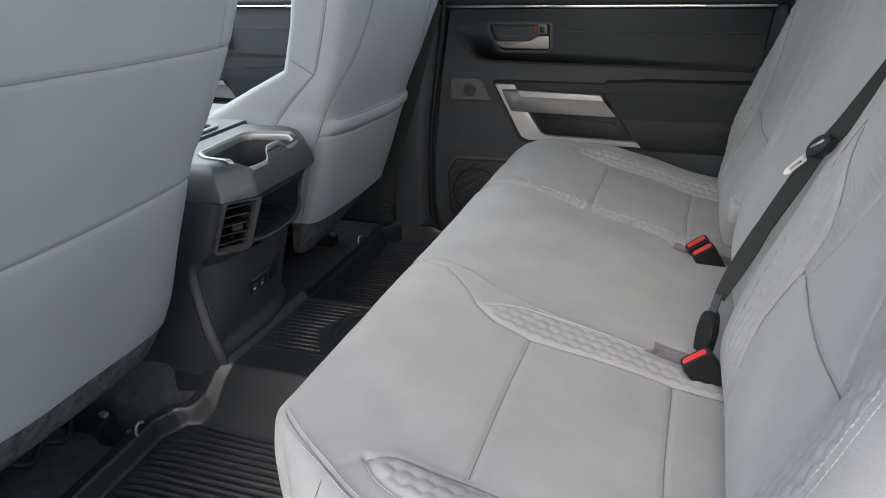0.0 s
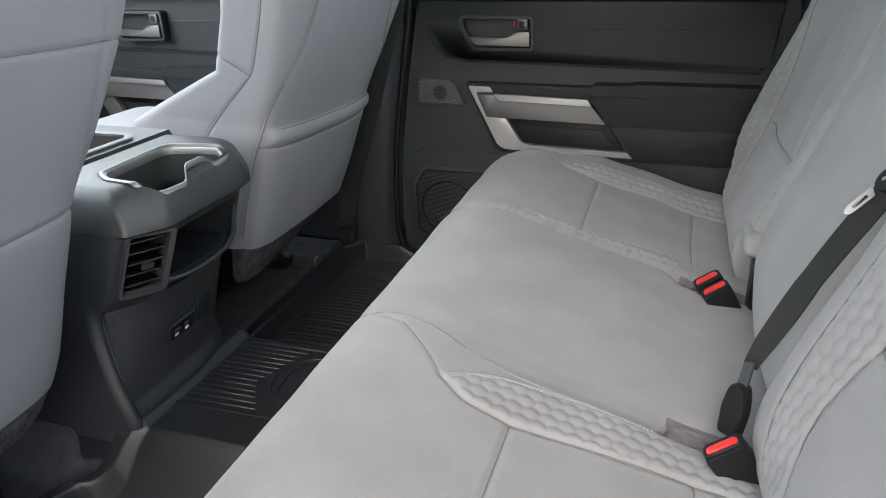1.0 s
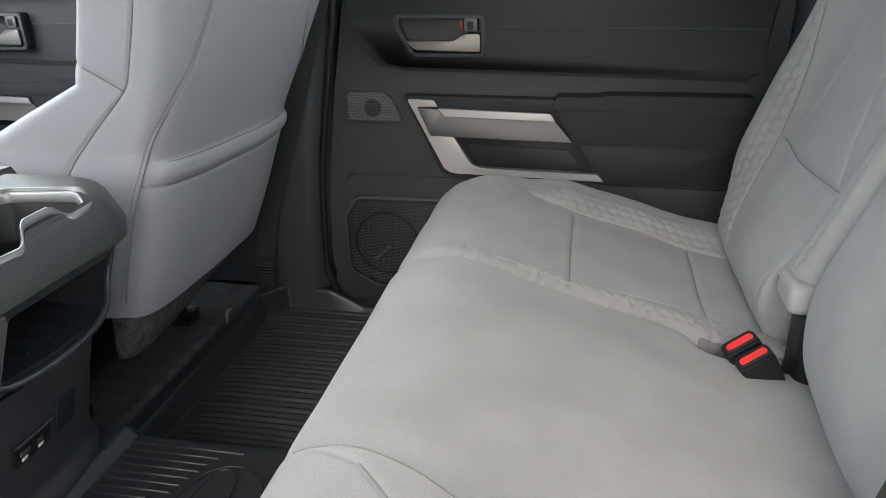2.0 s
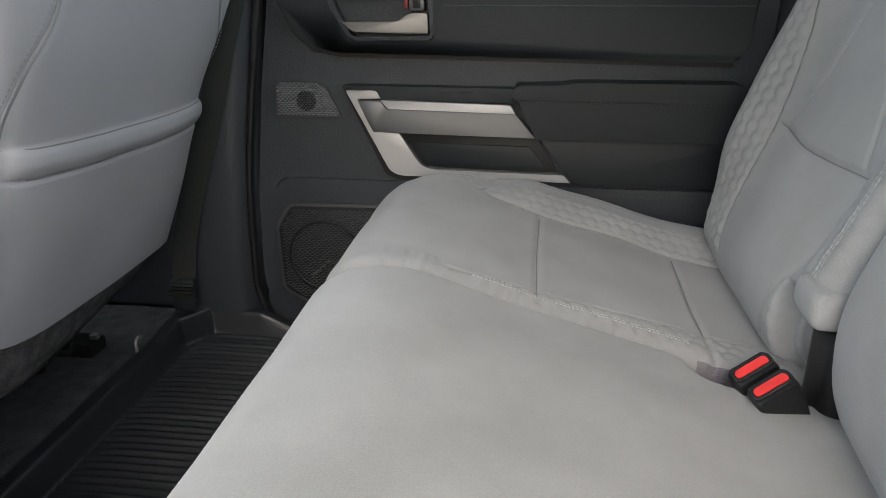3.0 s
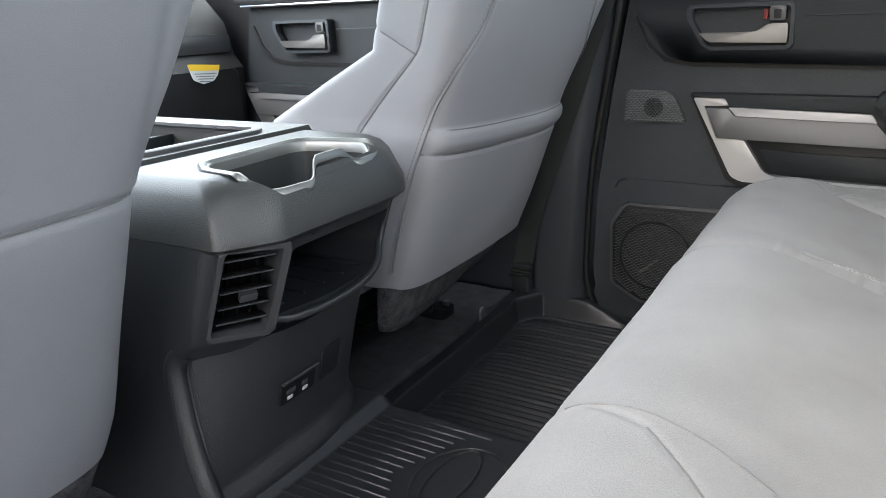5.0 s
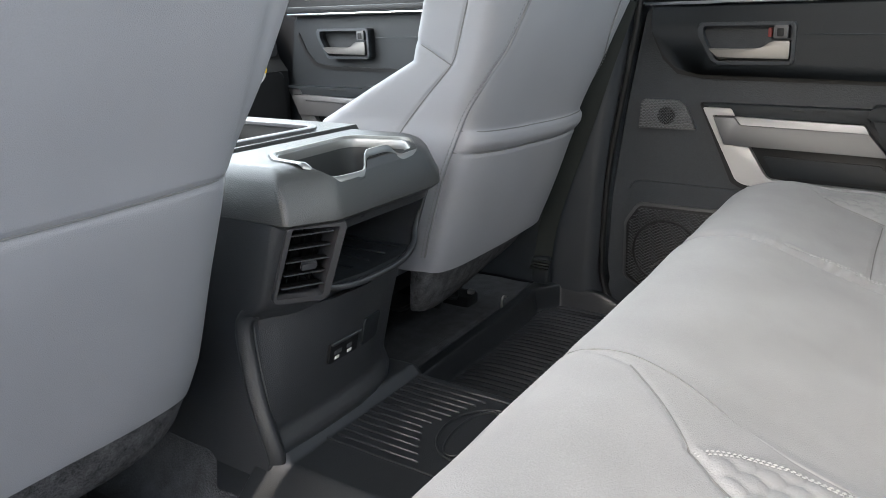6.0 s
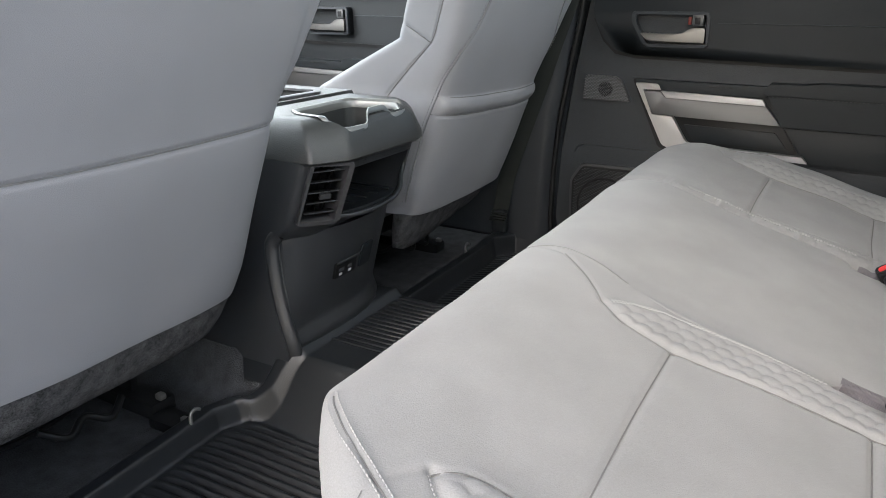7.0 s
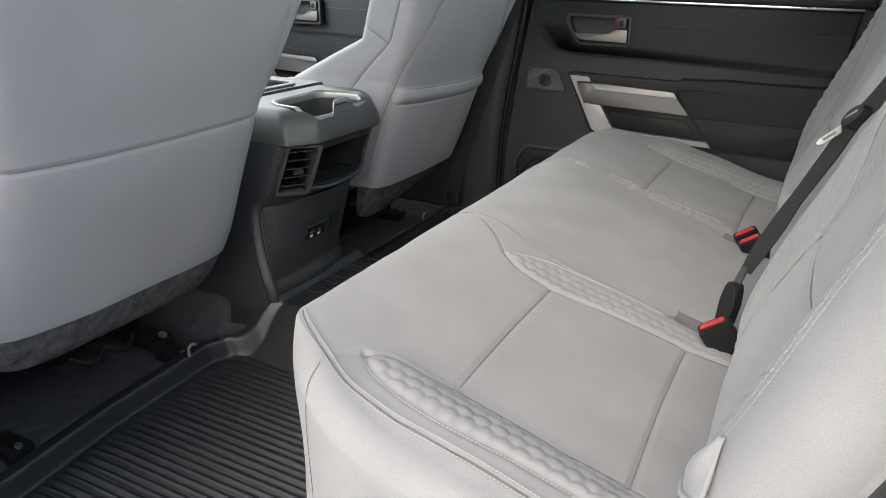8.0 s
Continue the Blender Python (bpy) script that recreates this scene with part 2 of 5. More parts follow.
def stitches(rows, length=0.0026, gap=0.0013, thick=0.0005):
    """Short thread stitches along rows of (places, normals)."""
    V, F = [], []
    for P, N in rows:
        P, N = np.array(P), np.array(N)
        s = np.r_[0, np.cumsum(np.linalg.norm(np.diff(P, axis=0), axis=1))]
        for at in np.arange(0.002, s[-1] - length, length + gap):
            q = [np.array([np.interp(at + k * length, s, P[:, i]) for i in range(3)]) for k in (0, 0.5, 1)]
            n = np.array([np.interp(at + length / 2, s, N[:, i]) for i in range(3)])
            n /= np.linalg.norm(n) + 1e-9
            d = q[2] - q[0]
            side = np.cross(n, d)
            side *= thick / (np.linalg.norm(side) + 1e-9)
            base = len(V)
            for c, lift, w in ((q[0], 0.0, 0.5), (q[1], 0.0008, 1.0), (q[2], 0.0, 0.5)):
                V += [c + side * w - n * 0.0006, c + n * lift, c - side * w - n * 0.0006]
            for k in (0, 3):
                F += [(base + k, base + k + 3, base + k + 4, base + k + 1), (base + k + 1, base + k + 4, base + k + 5, base + k + 2)]
    return mesh(V, F)


def sewn(soft, line, lift=0.0008, step=0.006):
    pts = catmull(line, step)
    got = [soft.at(a, b, lift) for a, b in pts]
    P = np.array([g[0] for g in got])
    if len(P) > 4:
        P[1:-1] = (P[:-2] + 2 * P[1:-1] + P[2:]) / 4
    return P, np.array([g[1] for g in got])


def seam(soft, line, parent, name="seam"):
    """A thin bar along a seam's groove; its dark colour paints the crease's shade."""
    P, N = sewn(soft, line, 0.0002, 0.004)
    for _ in range(2):
        P[1:-1] = (P[:-2] + 2 * P[1:-1] + P[2:]) / 4
    part(name, sweep(P, 0.0013, 0.0012, up=N[len(N) // 2], step=0.004, around=6), SEAM, parent)


def shifted(line, d):
    """A line of (a, b) moved sideways by d."""
    p = np.array(line, float)
    t = np.gradient(p, axis=0)
    t /= np.linalg.norm(t, axis=1, keepdims=True) + 1e-12
    return p + d * np.stack([-t[:, 1], t[:, 0]], 1)


def rounded(poly, r, n=5):
    """A polygon with its corners rounded; r is one radius or one for each corner."""
    p = [Vector(q) for q in poly]
    rs = r if isinstance(r, (list, tuple)) else [r] * len(p)
    out = []
    for k, c in enumerate(p):
        a, b = p[k - 1], p[(k + 1) % len(p)]
        if rs[k] <= 0:
            out.append(tuple(c))
            continue
        ra, rb = min(rs[k], 0.45 * (a - c).length), min(rs[k], 0.45 * (b - c).length)
        s, e = c + (a - c).normalized() * ra, c + (b - c).normalized() * rb
        for i in range(n + 1):
            t = i / n
            out.append(tuple((1 - t) ** 2 * s + 2 * t * (1 - t) * c + t * t * e))
    return out


def plate(poly, place, thick, bevel=0.002, segs=2):
    """A slab with the outline poly; place(a, b, d) sets a point d deep behind its face."""
    bm = bmesh.new()
    front = [bm.verts.new(place(a, b, 0)) for a, b in poly]
    back = [bm.verts.new(place(a, b, thick)) for a, b in poly]
    top = bm.faces.new(front)
    bm.faces.new(back[::-1])
    n = len(poly)
    for k in range(n):
        bm.faces.new((front[k], back[k], back[(k + 1) % n], front[(k + 1) % n]))
    if bevel:
        bmesh.ops.bevel(bm, geom=list(top.edges), offset=bevel, segments=segs, profile=0.6, affect="EDGES", clamp_overlap=True)
    return bm


def facing_y(y):
    """Slabs on a wall that looks towards -y."""
    return lambda a, b, d: (a, y + d, b)


def facing_z(z):
    return lambda a, b, d: (a, b, z - d)


def facing_x(x):
    return lambda a, b, d: (x - d, a, b)


def box(x0, x1, y0, y1, z0, z1, bevel=0.004, segs=2):
    bm = bmesh.new()
    bmesh.ops.create_cube(bm, size=1)
    for v in bm.verts:
        v.co = ((x0 + x1) / 2 + v.co.x * (x1 - x0), (y0 + y1) / 2 + v.co.y * (y1 - y0), (z0 + z1) / 2 + v.co.z * (z1 - z0))
    if bevel:
        bmesh.ops.bevel(bm, geom=list(bm.edges), offset=bevel, segments=segs, profile=0.6, affect="EDGES", clamp_overlap=True)
    return bm


def sweep(pts, width, thick, up=(0, 0, 1), step=0.01, around=8, closed=False, raw=False):
    """A bar of rounded section along a line: width across, thick along up."""
    line = np.array(pts, float) if closed or raw else catmull(pts, step)
    t = np.gradient(line, axis=0) if not closed else np.roll(line, -1, 0) - np.roll(line, 1, 0)
    t /= np.linalg.norm(t, axis=1, keepdims=True) + 1e-12
    ups = np.array(up, float) if np.ndim(up) == 2 else np.repeat([up], len(line), 0).astype(float)
    side = np.cross(t, ups)
    side /= np.linalg.norm(side, axis=1, keepdims=True) + 1e-12
    nrm = np.cross(side, t)
    rings = []
    for k in range(around):
        th = 2 * np.pi * (k + 0.5) / around
        c, s = np.cos(th), np.sin(th)
        c, s = np.sign(c) * abs(c) ** 0.5, np.sign(s) * abs(s) ** 0.5
        rings.append(line + side * c * width / 2 + nrm * s * thick / 2)
    P = np.stack(rings, 1)
    n, m = P.shape[:2]
    idx = np.arange(n * m).reshape(n, m)
    F = []
    for i in range(n if closed else n - 1):
        for j in range(m):
            F.append((idx[i, j], idx[i, (j + 1) % m], idx[(i + 1) % n, (j + 1) % m], idx[(i + 1) % n, j]))
    if not closed:
        F += [tuple(idx[0, ::-1]), tuple(idx[-1])]
    return mesh(P.reshape(-1, 3), F, sharp=60)


def loft(rings):
    """A solid through closed rings of the same count."""
    P = np.array(rings, float)
    n, m = P.shape[:2]
    idx = np.arange(n * m).reshape(n, m)
    F = [(idx[i, j], idx[i, (j + 1) % m], idx[i + 1, (j + 1) % m], idx[i + 1, j]) for i in range(n - 1) for j in range(m)]
    F += [tuple(idx[0, ::-1]), tuple(idx[-1])]
    bm = bmesh.new()
    vs = [bm.verts.new(p) for p in P.reshape(-1, 3)]
    for f in F:
        bm.faces.new([vs[i] for i in f])
    return bm


def cut(ob, cutters):
    """Takes the cutters' solids out of ob."""
    for c in cutters:
        tool = part("tool", c, PLASTIC_BLACK)
        mod = ob.modifiers.new("cut", "BOOLEAN")
        mod.operation, mod.solver, mod.object = "DIFFERENCE", "EXACT", tool
        bpy.context.view_layer.update()
        me = bpy.data.meshes.new_from_object(ob.evaluated_get(bpy.context.evaluated_depsgraph_get()))
        ob.modifiers.clear()
        old, ob.data = ob.data, me
        me.name = old.name.split(".")[0]
        bpy.data.objects.remove(tool)
        me.polygons.foreach_set("use_smooth", [True] * len(me.polygons))
        me.set_sharp_from_angle(angle=radians(38))


# ---- ground and cab shell ----
def ground():
    n = 24
    ext = 600.0
    V = [((i / n - 0.5) * ext, (j / n - 0.5) * ext, -0.62) for i in range(n + 1) for j in range(n + 1)]
    F = [(i * (n + 1) + j, (i + 1) * (n + 1) + j, (i + 1) * (n + 1) + j + 1, i * (n + 1) + j + 1) for i in range(n) for j in range(n)]
    tagged(part("ground", mesh(V, F), ASPHALT), "pale concrete ground outside the truck", "ground", kind="structure")


ground()


def wall_with_holes(name, outline, holes, place, thick, mat, label, category):
    ob = part(name, plate(outline, place, thick, 0), mat)
    cut(ob, [plate(h, lambda a, b, d: place(a, b, d - 0.1), thick + 0.2, 0) for h in holes])
    return tagged(ob, label, category, kind="structure")


# roof, rear wall, sides and nose of the cab
tagged(part("ceiling", box(-1.25, 0.62, -0.66, 0.74, 1.22, 1.26, 0.015), HEADLINER), "pale grey fabric headliner of the cab", "ceiling", kind="structure")
tagged(part("roof", box(-1.27, 0.64, -0.68, 0.76, 1.265, 1.285, 0.008), PAINT), "silver painted steel cab roof", "roof", kind="structure")
wall_with_holes("wall_rear", [(-0.70, -0.05), (0.78, -0.05), (0.78, 1.26), (-0.70, 1.26)], [rounded([(-0.52, 0.80), (0.60, 0.80), (0.56, 1.16), (-0.48, 1.16)], 0.05)], facing_x(0.60), 0.04, PLASTIC_GREY, "dark grey rear cab wall with a wide window opening", "wall")
wall_with_holes("wall_right", [(-1.75, -0.05), (0.62, -0.05), (0.62, 0.5), (0.5, 1.26), (-1.2, 1.26), (-1.75, 0.66)], [rounded([(-0.50, 0.655), (0.19, 0.655), (0.17, 1.12), (-0.50, 1.14)], 0.03), rounded([(-1.42, 0.665), (-0.66, 0.665), (-0.66, 1.14), (-1.10, 1.14)], 0.03)], facing_y(0.83), 0.06, PLASTIC_BLACK, "dark cab side with two window openings", "wall")
wall_with_holes("wall_left", [(-1.75, -0.05), (0.62, -0.05), (0.62, 0.5), (0.5, 1.26), (-1.2, 1.26), (-1.75, 0.66)], [rounded([(-0.60, 0.0), (0.20, 0.0), (0.36, 0.45), (0.22, 1.16), (-0.55, 1.16)], 0.05), rounded([(-1.42, 0.665), (-0.72, 0.665), (-0.72, 1.14), (-1.10, 1.14)], 0.03)], facing_y(-0.78), 0.06, PAINT, "cab side with the rear doorway open", "wall")
wall_with_holes("wall_front", [(-0.72, -0.05), (0.83, -0.05), (0.83, 0.60), (-0.72, 0.60)], [], facing_x(-1.76), 0.04, PLASTIC_BLACK, "dark bulkhead in front of the footwells", "wall")
tagged(part("body_underside", box(-1.74, 0.60, -0.72, 0.83, -0.62, -0.062, 0.02), PAINT), "plain painted body below the cab floor", "body", kind="structure")
tagged(part("floor", box(-1.755, 0.62, -0.74, 0.85, -0.06, 0.0, 0.0), FELT), "dark carpeted cab floor", "floor", kind="structure")


def window(name, outline, y, label, tinted=False):
    w = tagged(new(name), label, "window", kind="structure")
    pane = part("pane", plate(outline, facing_y(y), 0.004, 0), TINTED if tinted else GLASS, w)
    pane.visible_shadow = False
    loop = [(a, y + 0.002, b) for a, b in outline]
    part("window_frame", sweep(loop, 0.014, 0.016, up=(0, 1, 0), closed=True), PLASTIC_BLACK, w, "black rubber window seal")


window("window_1", rounded([(-0.50, 0.655), (0.19, 0.655), (0.17, 1.12), (-0.50, 1.14)], 0.03), 0.85, "dark tinted closed rear door window with a black seal", True)
window("window_2", rounded([(-1.42, 0.665), (-0.66, 0.665), (-0.66, 1.14), (-1.10, 1.14)], 0.03), 0.85, "clear closed front door window with a black seal")

# ---- rear bench ----
CUSHION = [(-0.235, 0.07), (-0.290, 0.13), (-0.310, 0.21), (-0.316, 0.285), (-0.307, 0.336), (-0.284, 0.362), (-0.246, 0.370), (-0.205, 0.363), (-0.155, 0.345), (-0.10, 0.326), (-0.02, 0.304), (0.07, 0.278), (0.15, 0.262), (0.20, 0.25)]
BACK = [(0.19, 0.225), (0.150, 0.245), (0.128, 0.275), (0.126, 0.315), (0.145, 0.375), (0.178, 0.455), (0.206, 0.53), (0.236, 0.61), (0.262, 0.69), (0.285, 0.77), (0.306, 0.84), (0.335, 0.875), (0.375, 0.88), (0.42, 0.85)]
INNER_LOW = [(-0.174, -0.180), (-0.147, -0.200), (-0.10, -0.204), (-0.024, -0.197), (0.057, -0.186), (0.16, -0.184)]
INNER_TOP = [(-0.174, -0.180), (-0.159, -0.164), (-0.128, -0.146), (-0.086, -0.136), (-0.035, -0.131), (0.029, -0.131), (0.06, -0.140), (0.12, -0.156)]
FAR_LOW = [(-0.185, -0.209), (-0.147, -0.219), (-0.10, -0.227), (0.067, -0.243), (0.16, -0.25)]
FAR_TOP = [(-0.185, -0.209), (-0.15, -0.205), (-0.10, -0.203), (0.03, -0.196), (0.16, -0.19)]
OUTER_OUT = [(-0.181, -0.495), (-0.168, -0.510), (-0.15, -0.519), (-0.12, -0.528), (-0.08, -0.529), (-0.024, -0.524), (0.027, -0.522), (0.16, -0.523)]
OUTER_IN = [(-0.181, -0.495), (-0.161, -0.479), (-0.129, -0.476), (-0.092, -0.470), (-0.044, -0.471), (0.012, -0.473), (0.052, -0.468), (0.16, -0.465)]
PIPING = [(-0.277, -0.468), (-0.264, -0.483), (-0.235, -0.508), (-0.204, -0.526), (-0.178, -0.540), (-0.156, -0.546), (-0.12, -0.551), (-0.074, -0.549), (-0.033, -0.548), (0.05, -0.549), (0.16, -0.55)]


def line_at(line, a):
    p = np.array(line)
    return np.interp(a, p[:, 0], p[:, 1])


def joint(line):
    """Where the near cushion meets the middle one."""
    out = np.interp(line[:, 0], [-0.32, -0.24, -0.20, -0.16, -0.12, -0.07, 0.0], [-0.102, -0.102, -0.108, -0.122, -0.130, -0.1315, -0.1315])
    out[: int(np.argmin(line[:, 0]))] = -0.102
    return out


def outer_cushion(side):
    """side 1: as it lies at the open door; side -1: its mirror image at the far door."""
    def edge(line):
        """The door-side edge, which curves in towards the front corner."""
        out = np.interp(line[:, 0], [-0.312, -0.300, -0.285, -0.262, -0.235, -0.20, -0.16, -0.12], [-0.458, -0.466, -0.482, -0.506, -0.532, -0.560, -0.582, -0.594])
        k = np.ones(9) / 9
        out = np.convolve(np.r_[[out[0]] * 4, out, [out[-1]] * 4], k, "valid")
        return out if side > 0 else 2 * YC - out

    def radii(u, line):
        big, small = np.full(len(u), 0.026), np.full(len(u), 0.0018)
        return (big, small) if side > 0 else (small + 0.022, big)

    def deep(u, line):
        return np.full(len(u), 0.22)

    y0, y1 = (edge, joint) if side > 0 else (0.260, edge)
    s = Soft(CUSHION, y0, y1, radii, deep, 0, 0.0025, upright=True)
    a, b = s.a, s.b if side > 0 else 2 * YC - s.b
    top = np.exp(-((s.drop / 0.02) ** 2)) * (s.P[:, :, 2] > 0.24)
    d = 0.003 * np.exp(-(((b + 0.335) / 0.10) ** 2)) * step_in(a, -0.10, 0.067, 0.02)
    for line in ([(-0.099, -0.462), (-0.101, -0.33), (-0.10, -0.204)], [(0.070, -0.466), (0.066, -0.33), (0.067, -0.186)]):
        d += groove(a, b, line, 0.0024, 0.0034)
    low_in, top_in = (INNER_LOW, INNER_TOP) if side > 0 else (FAR_LOW, FAR_TOP)
    if side > 0:
        swell = (0.011 * smooth((-b - 0.462) / 0.05) - 0.015 * smooth((-b - 0.525) / 0.07)) * smooth((a + 0.185) / 0.08)
    else:
        swell = 0.017 * smooth((-b - 0.462) / 0.06) * smooth((a + 0.185) / 0.08)
    d += swell
    d += groove(a, b, low_in) + groove(a, b, OUTER_IN, 0.002)
    d += groove(a, b, OUTER_OUT, 0.002, 0.004)
    d += groove(a, b, [(-0.203, -0.527), (-0.188, -0.502), (-0.181, -0.495)], 0.0012)
    d += groove(a, b, [(-0.174, -0.18), (-0.205, -0.146), (-0.235, -0.118), (-0.27, -0.106)], 0.0010)
    inner = step_in(b, line_at(low_in, a), line_at(top_in, a), 0.003) * step_in(a, -0.172, 0.3, 0.004)
    outer = step_in(b, line_at(OUTER_OUT, a), line_at(OUTER_IN, a), 0.003) * step_in(a, -0.178, 0.3, 0.004)
    d += inner * (0.0025 + quilt(a, b)) + outer * (0.0025 + quilt(a, b + 0.01))
    keep = swell * np.clip(1 - s.drop / 0.2, 0, 1)
    d = d * top + keep * (1 - top)
    if side < 0:
        gather = np.sin(a * 2 * np.pi / 0.021 + 2.2 * np.sin(a * 47) + s.drop * 140) + 0.6 * np.sin(a * 2 * np.pi / 0.0123 + 3 * np.sin(a * 61 + 1))
        d += 0.0027 * gather * step_in(s.drop, 0.005, 0.030, 0.004) * (s.b < 0.3) * step_in(a, -0.235, 0.03, 0.012)
        d += 0.0012 * step_in(s.drop, 0.006, 0.030, 0.006) * (s.b < 0.3) * step_in(a, -0.225, 0.03, 0.010)
    edge = dist_line(a, b, PIPING)
    lip = np.clip(1 - s.drop / 0.05, 0, 1) * (s.P[:, :, 2] > 0.2)
    d += lip * (0.0012 * np.exp(-((edge / 0.0065) ** 2)) - 0.0030 * np.exp(-((edge / 0.0013) ** 2)))
    d += ripple(s.P, 14.0, 0.0016) * (smooth((-0.10 - s.b) / 0.06) if side > 0 else 1.0)
    s.push(d)
    return s


def back_panel(side):
    """The outer backrests, with a padded wing next to the door."""
    y0, y1 = (-0.575, -0.098) if side > 0 else (0.238, 0.656)

    def radii(u, line):
        big, small = np.full(len(u), 0.045), np.full(len(u), 0.022)
        return (big, small) if side > 0 else (small, big)

    s = Soft(BACK, y0, y1, radii, lambda u, line: np.full(len(u), 0.055 if side > 0 else 0.10), 1, 0.003)
    z, b = s.a, s.b if side > 0 else 2 * YC - s.b
    top = np.exp(-((s.drop / 0.03) ** 2))
    wing = np.clip((-b - 0.43) / 0.10, 0, 1)
    tall = step_in(z, 0.30, 0.72, 0.05) if side > 0 else step_in(z, 0.375, 0.80, 0.022)
    d = ((0.017 if side > 0 else 0.028) * (3 * wing**2 - 2 * wing**3) * tall + 0.012 * np.clip((b + 0.215) / 0.07, 0, 1) * step_in(z, 0.30, 0.8, 0.04)) * np.clip(1.3 - s.drop / 0.05, 0.3, 1)
    d += 0.010 * np.exp(-(((z - 0.35) / 0.06) ** 2)) * np.exp(-(((b + 0.33) / 0.12) ** 2))
    wing_in = [(0.30, -0.446), (0.36, -0.456), (0.45, -0.461), (0.49, -0.468), (0.54, -0.480), (0.605, -0.505), (0.68, -0.535)]
    inner_in = [(0.28, -0.262), (0.334, -0.246), (0.372, -0.215), (0.41, -0.207), (0.45, -0.210), (0.493, -0.214), (0.521, -0.200), (0.56, -0.165), (0.593, -0.151)]
    inner_out = [(0.28, -0.190), (0.317, -0.172), (0.35, -0.154), (0.40, -0.145), (0.46, -0.142), (0.52, -0.142), (0.593, -0.149)]
    cross_z = [(0.452, -0.212), (0.450, -0.25), (0.447, -0.308), (0.446, -0.374), (0.455, -0.455)]
    mesh_low = [(0.452, -0.226), (0.470, -0.238), (0.499, -0.253), (0.53, -0.267), (0.564, -0.280), (0.64, -0.300), (0.72, -0.31)]
    mesh_out = [(0.456, -0.44), (0.487, -0.42), (0.525, -0.406), (0.60, -0.400), (0.72, -0.398)]
    outer_q = step_in(-b, -line_at(wing_in, z), 0.530, 0.003) * step_in(z, 0.29, 0.70, 0.004)
    inner_q = step_in(b, line_at(inner_in, z), line_at(inner_out, z), 0.003) * step_in(z, 0.29, 0.58, 0.004)
    e = outer_q * (0.002 + quilt(z, b, 0.0190, 0.0026 if side > 0 else 0.0040)) + inner_q * (0.001 + quilt(z, b + 0.008, 0.0175, 0.0022))
    e += groove(z, b, wing_in) + groove(z, b, inner_in)
    e += groove(z, b, inner_out, 0.002) + groove(z, b, cross_z, 0.003, 0.004) + groove(z, b, mesh_low, 0.0025) + groove(z, b, mesh_out, 0.002)
    d += e * top + ripple(s.P, 12.0, 0.002)
    if side < 0:
        d -= 0.07 * smooth((0.352 - z) / 0.008) * smooth((b + 0.235) / 0.02)
    s.push(d)
    s.lines = [inner_in, inner_out, cross_z, mesh_low, wing_in]
    s.mesh_zone = (z > 0.463) & (z < 0.80) & (b > line_at(mesh_low, z)) & (b < line_at(inner_in + [(0.65, -0.155), (0.8, -0.18)], z)) & (s.drop < 0.01)
    s.mesh_zone |= (z > 0.458) & (z < 0.80) & (b < line_at(mesh_out, z)) & (b > line_at(wing_in, z))
    return s


def soft_part(name, s, mat, parent, label="", zone=None, zone_mat=None):
    me = grid_mesh(s.P)
    picks = [me.polygons[k].normal for k in range(0, len(me.polygons), 97)]
    if np.mean([p.z if "cushion" in name else -p.x for p in picks]) < 0:
        me.flip_normals()
    ob = part(name, me, mat, parent, label)
    if zone is not None:
        f = zone[:-1, :-1].reshape(-1).astype(np.int32)
        me.materials.append(zone_mat or MESHFAB)
        me.polygons.foreach_set("material_index", f)
    return ob


bench = thing("rear_bench", "light grey cloth rear bench, two seats wide, with quilted strips", "seat", "rear seats")
bench_far = thing("rear_bench", "light grey cloth single rear seat beside the closed door", "seat", "rear seats")

near_c = outer_cushion(1)
soft_part("seat_cushion", near_c, FABRIC, bench)
far_c = outer_cushion(-1)
soft_part("seat_cushion", far_c, FABRIC, bench_far, zone=(far_c.a > 0.05) & (far_c.b < 0.27) & (far_c.drop > 0.002), zone_mat=LINING)


def middle_cushion():
    def radii(u, line):
        front = np.clip((-0.22 - line[:, 0]) / 0.08, 0, 1)
        return np.full(len(u), 0.0018), 0.009 + 0.026 * front

    s = Soft(CUSHION, lambda line: joint(line) - 0.001, 0.2595, radii, lambda u, line: np.full(len(u), 0.045), 0, 0.0032)
    d = 0.006 * np.sin(np.pi * np.clip((s.b + 0.10) / 0.36, 0, 1)) ** 2 * step_in(s.a, -0.20, 0.12, 0.03)
    d += 0.004 * smooth((s.b - 0.08) / 0.10) * step_in(s.a, -0.22, 0.3, 0.03)
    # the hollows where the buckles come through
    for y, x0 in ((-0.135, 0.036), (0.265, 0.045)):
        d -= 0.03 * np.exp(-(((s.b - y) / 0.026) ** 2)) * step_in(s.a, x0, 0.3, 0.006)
    d += 0.003 * smooth((s.b + 0.125) / -0.02 + 0.5) * step_in(s.a, -0.15, 0.03, 0.01)
    d += ripple(s.P, 9.0, 0.0022) * smooth((s.b + 0.10) / 0.06) - 0.0012 * (1 - smooth((s.b + 0.10) / 0.03))
    s.push(d)
    return s


mid_c = middle_cushion()
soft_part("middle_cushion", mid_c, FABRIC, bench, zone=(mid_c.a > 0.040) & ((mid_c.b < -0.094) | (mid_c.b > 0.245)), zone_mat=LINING)


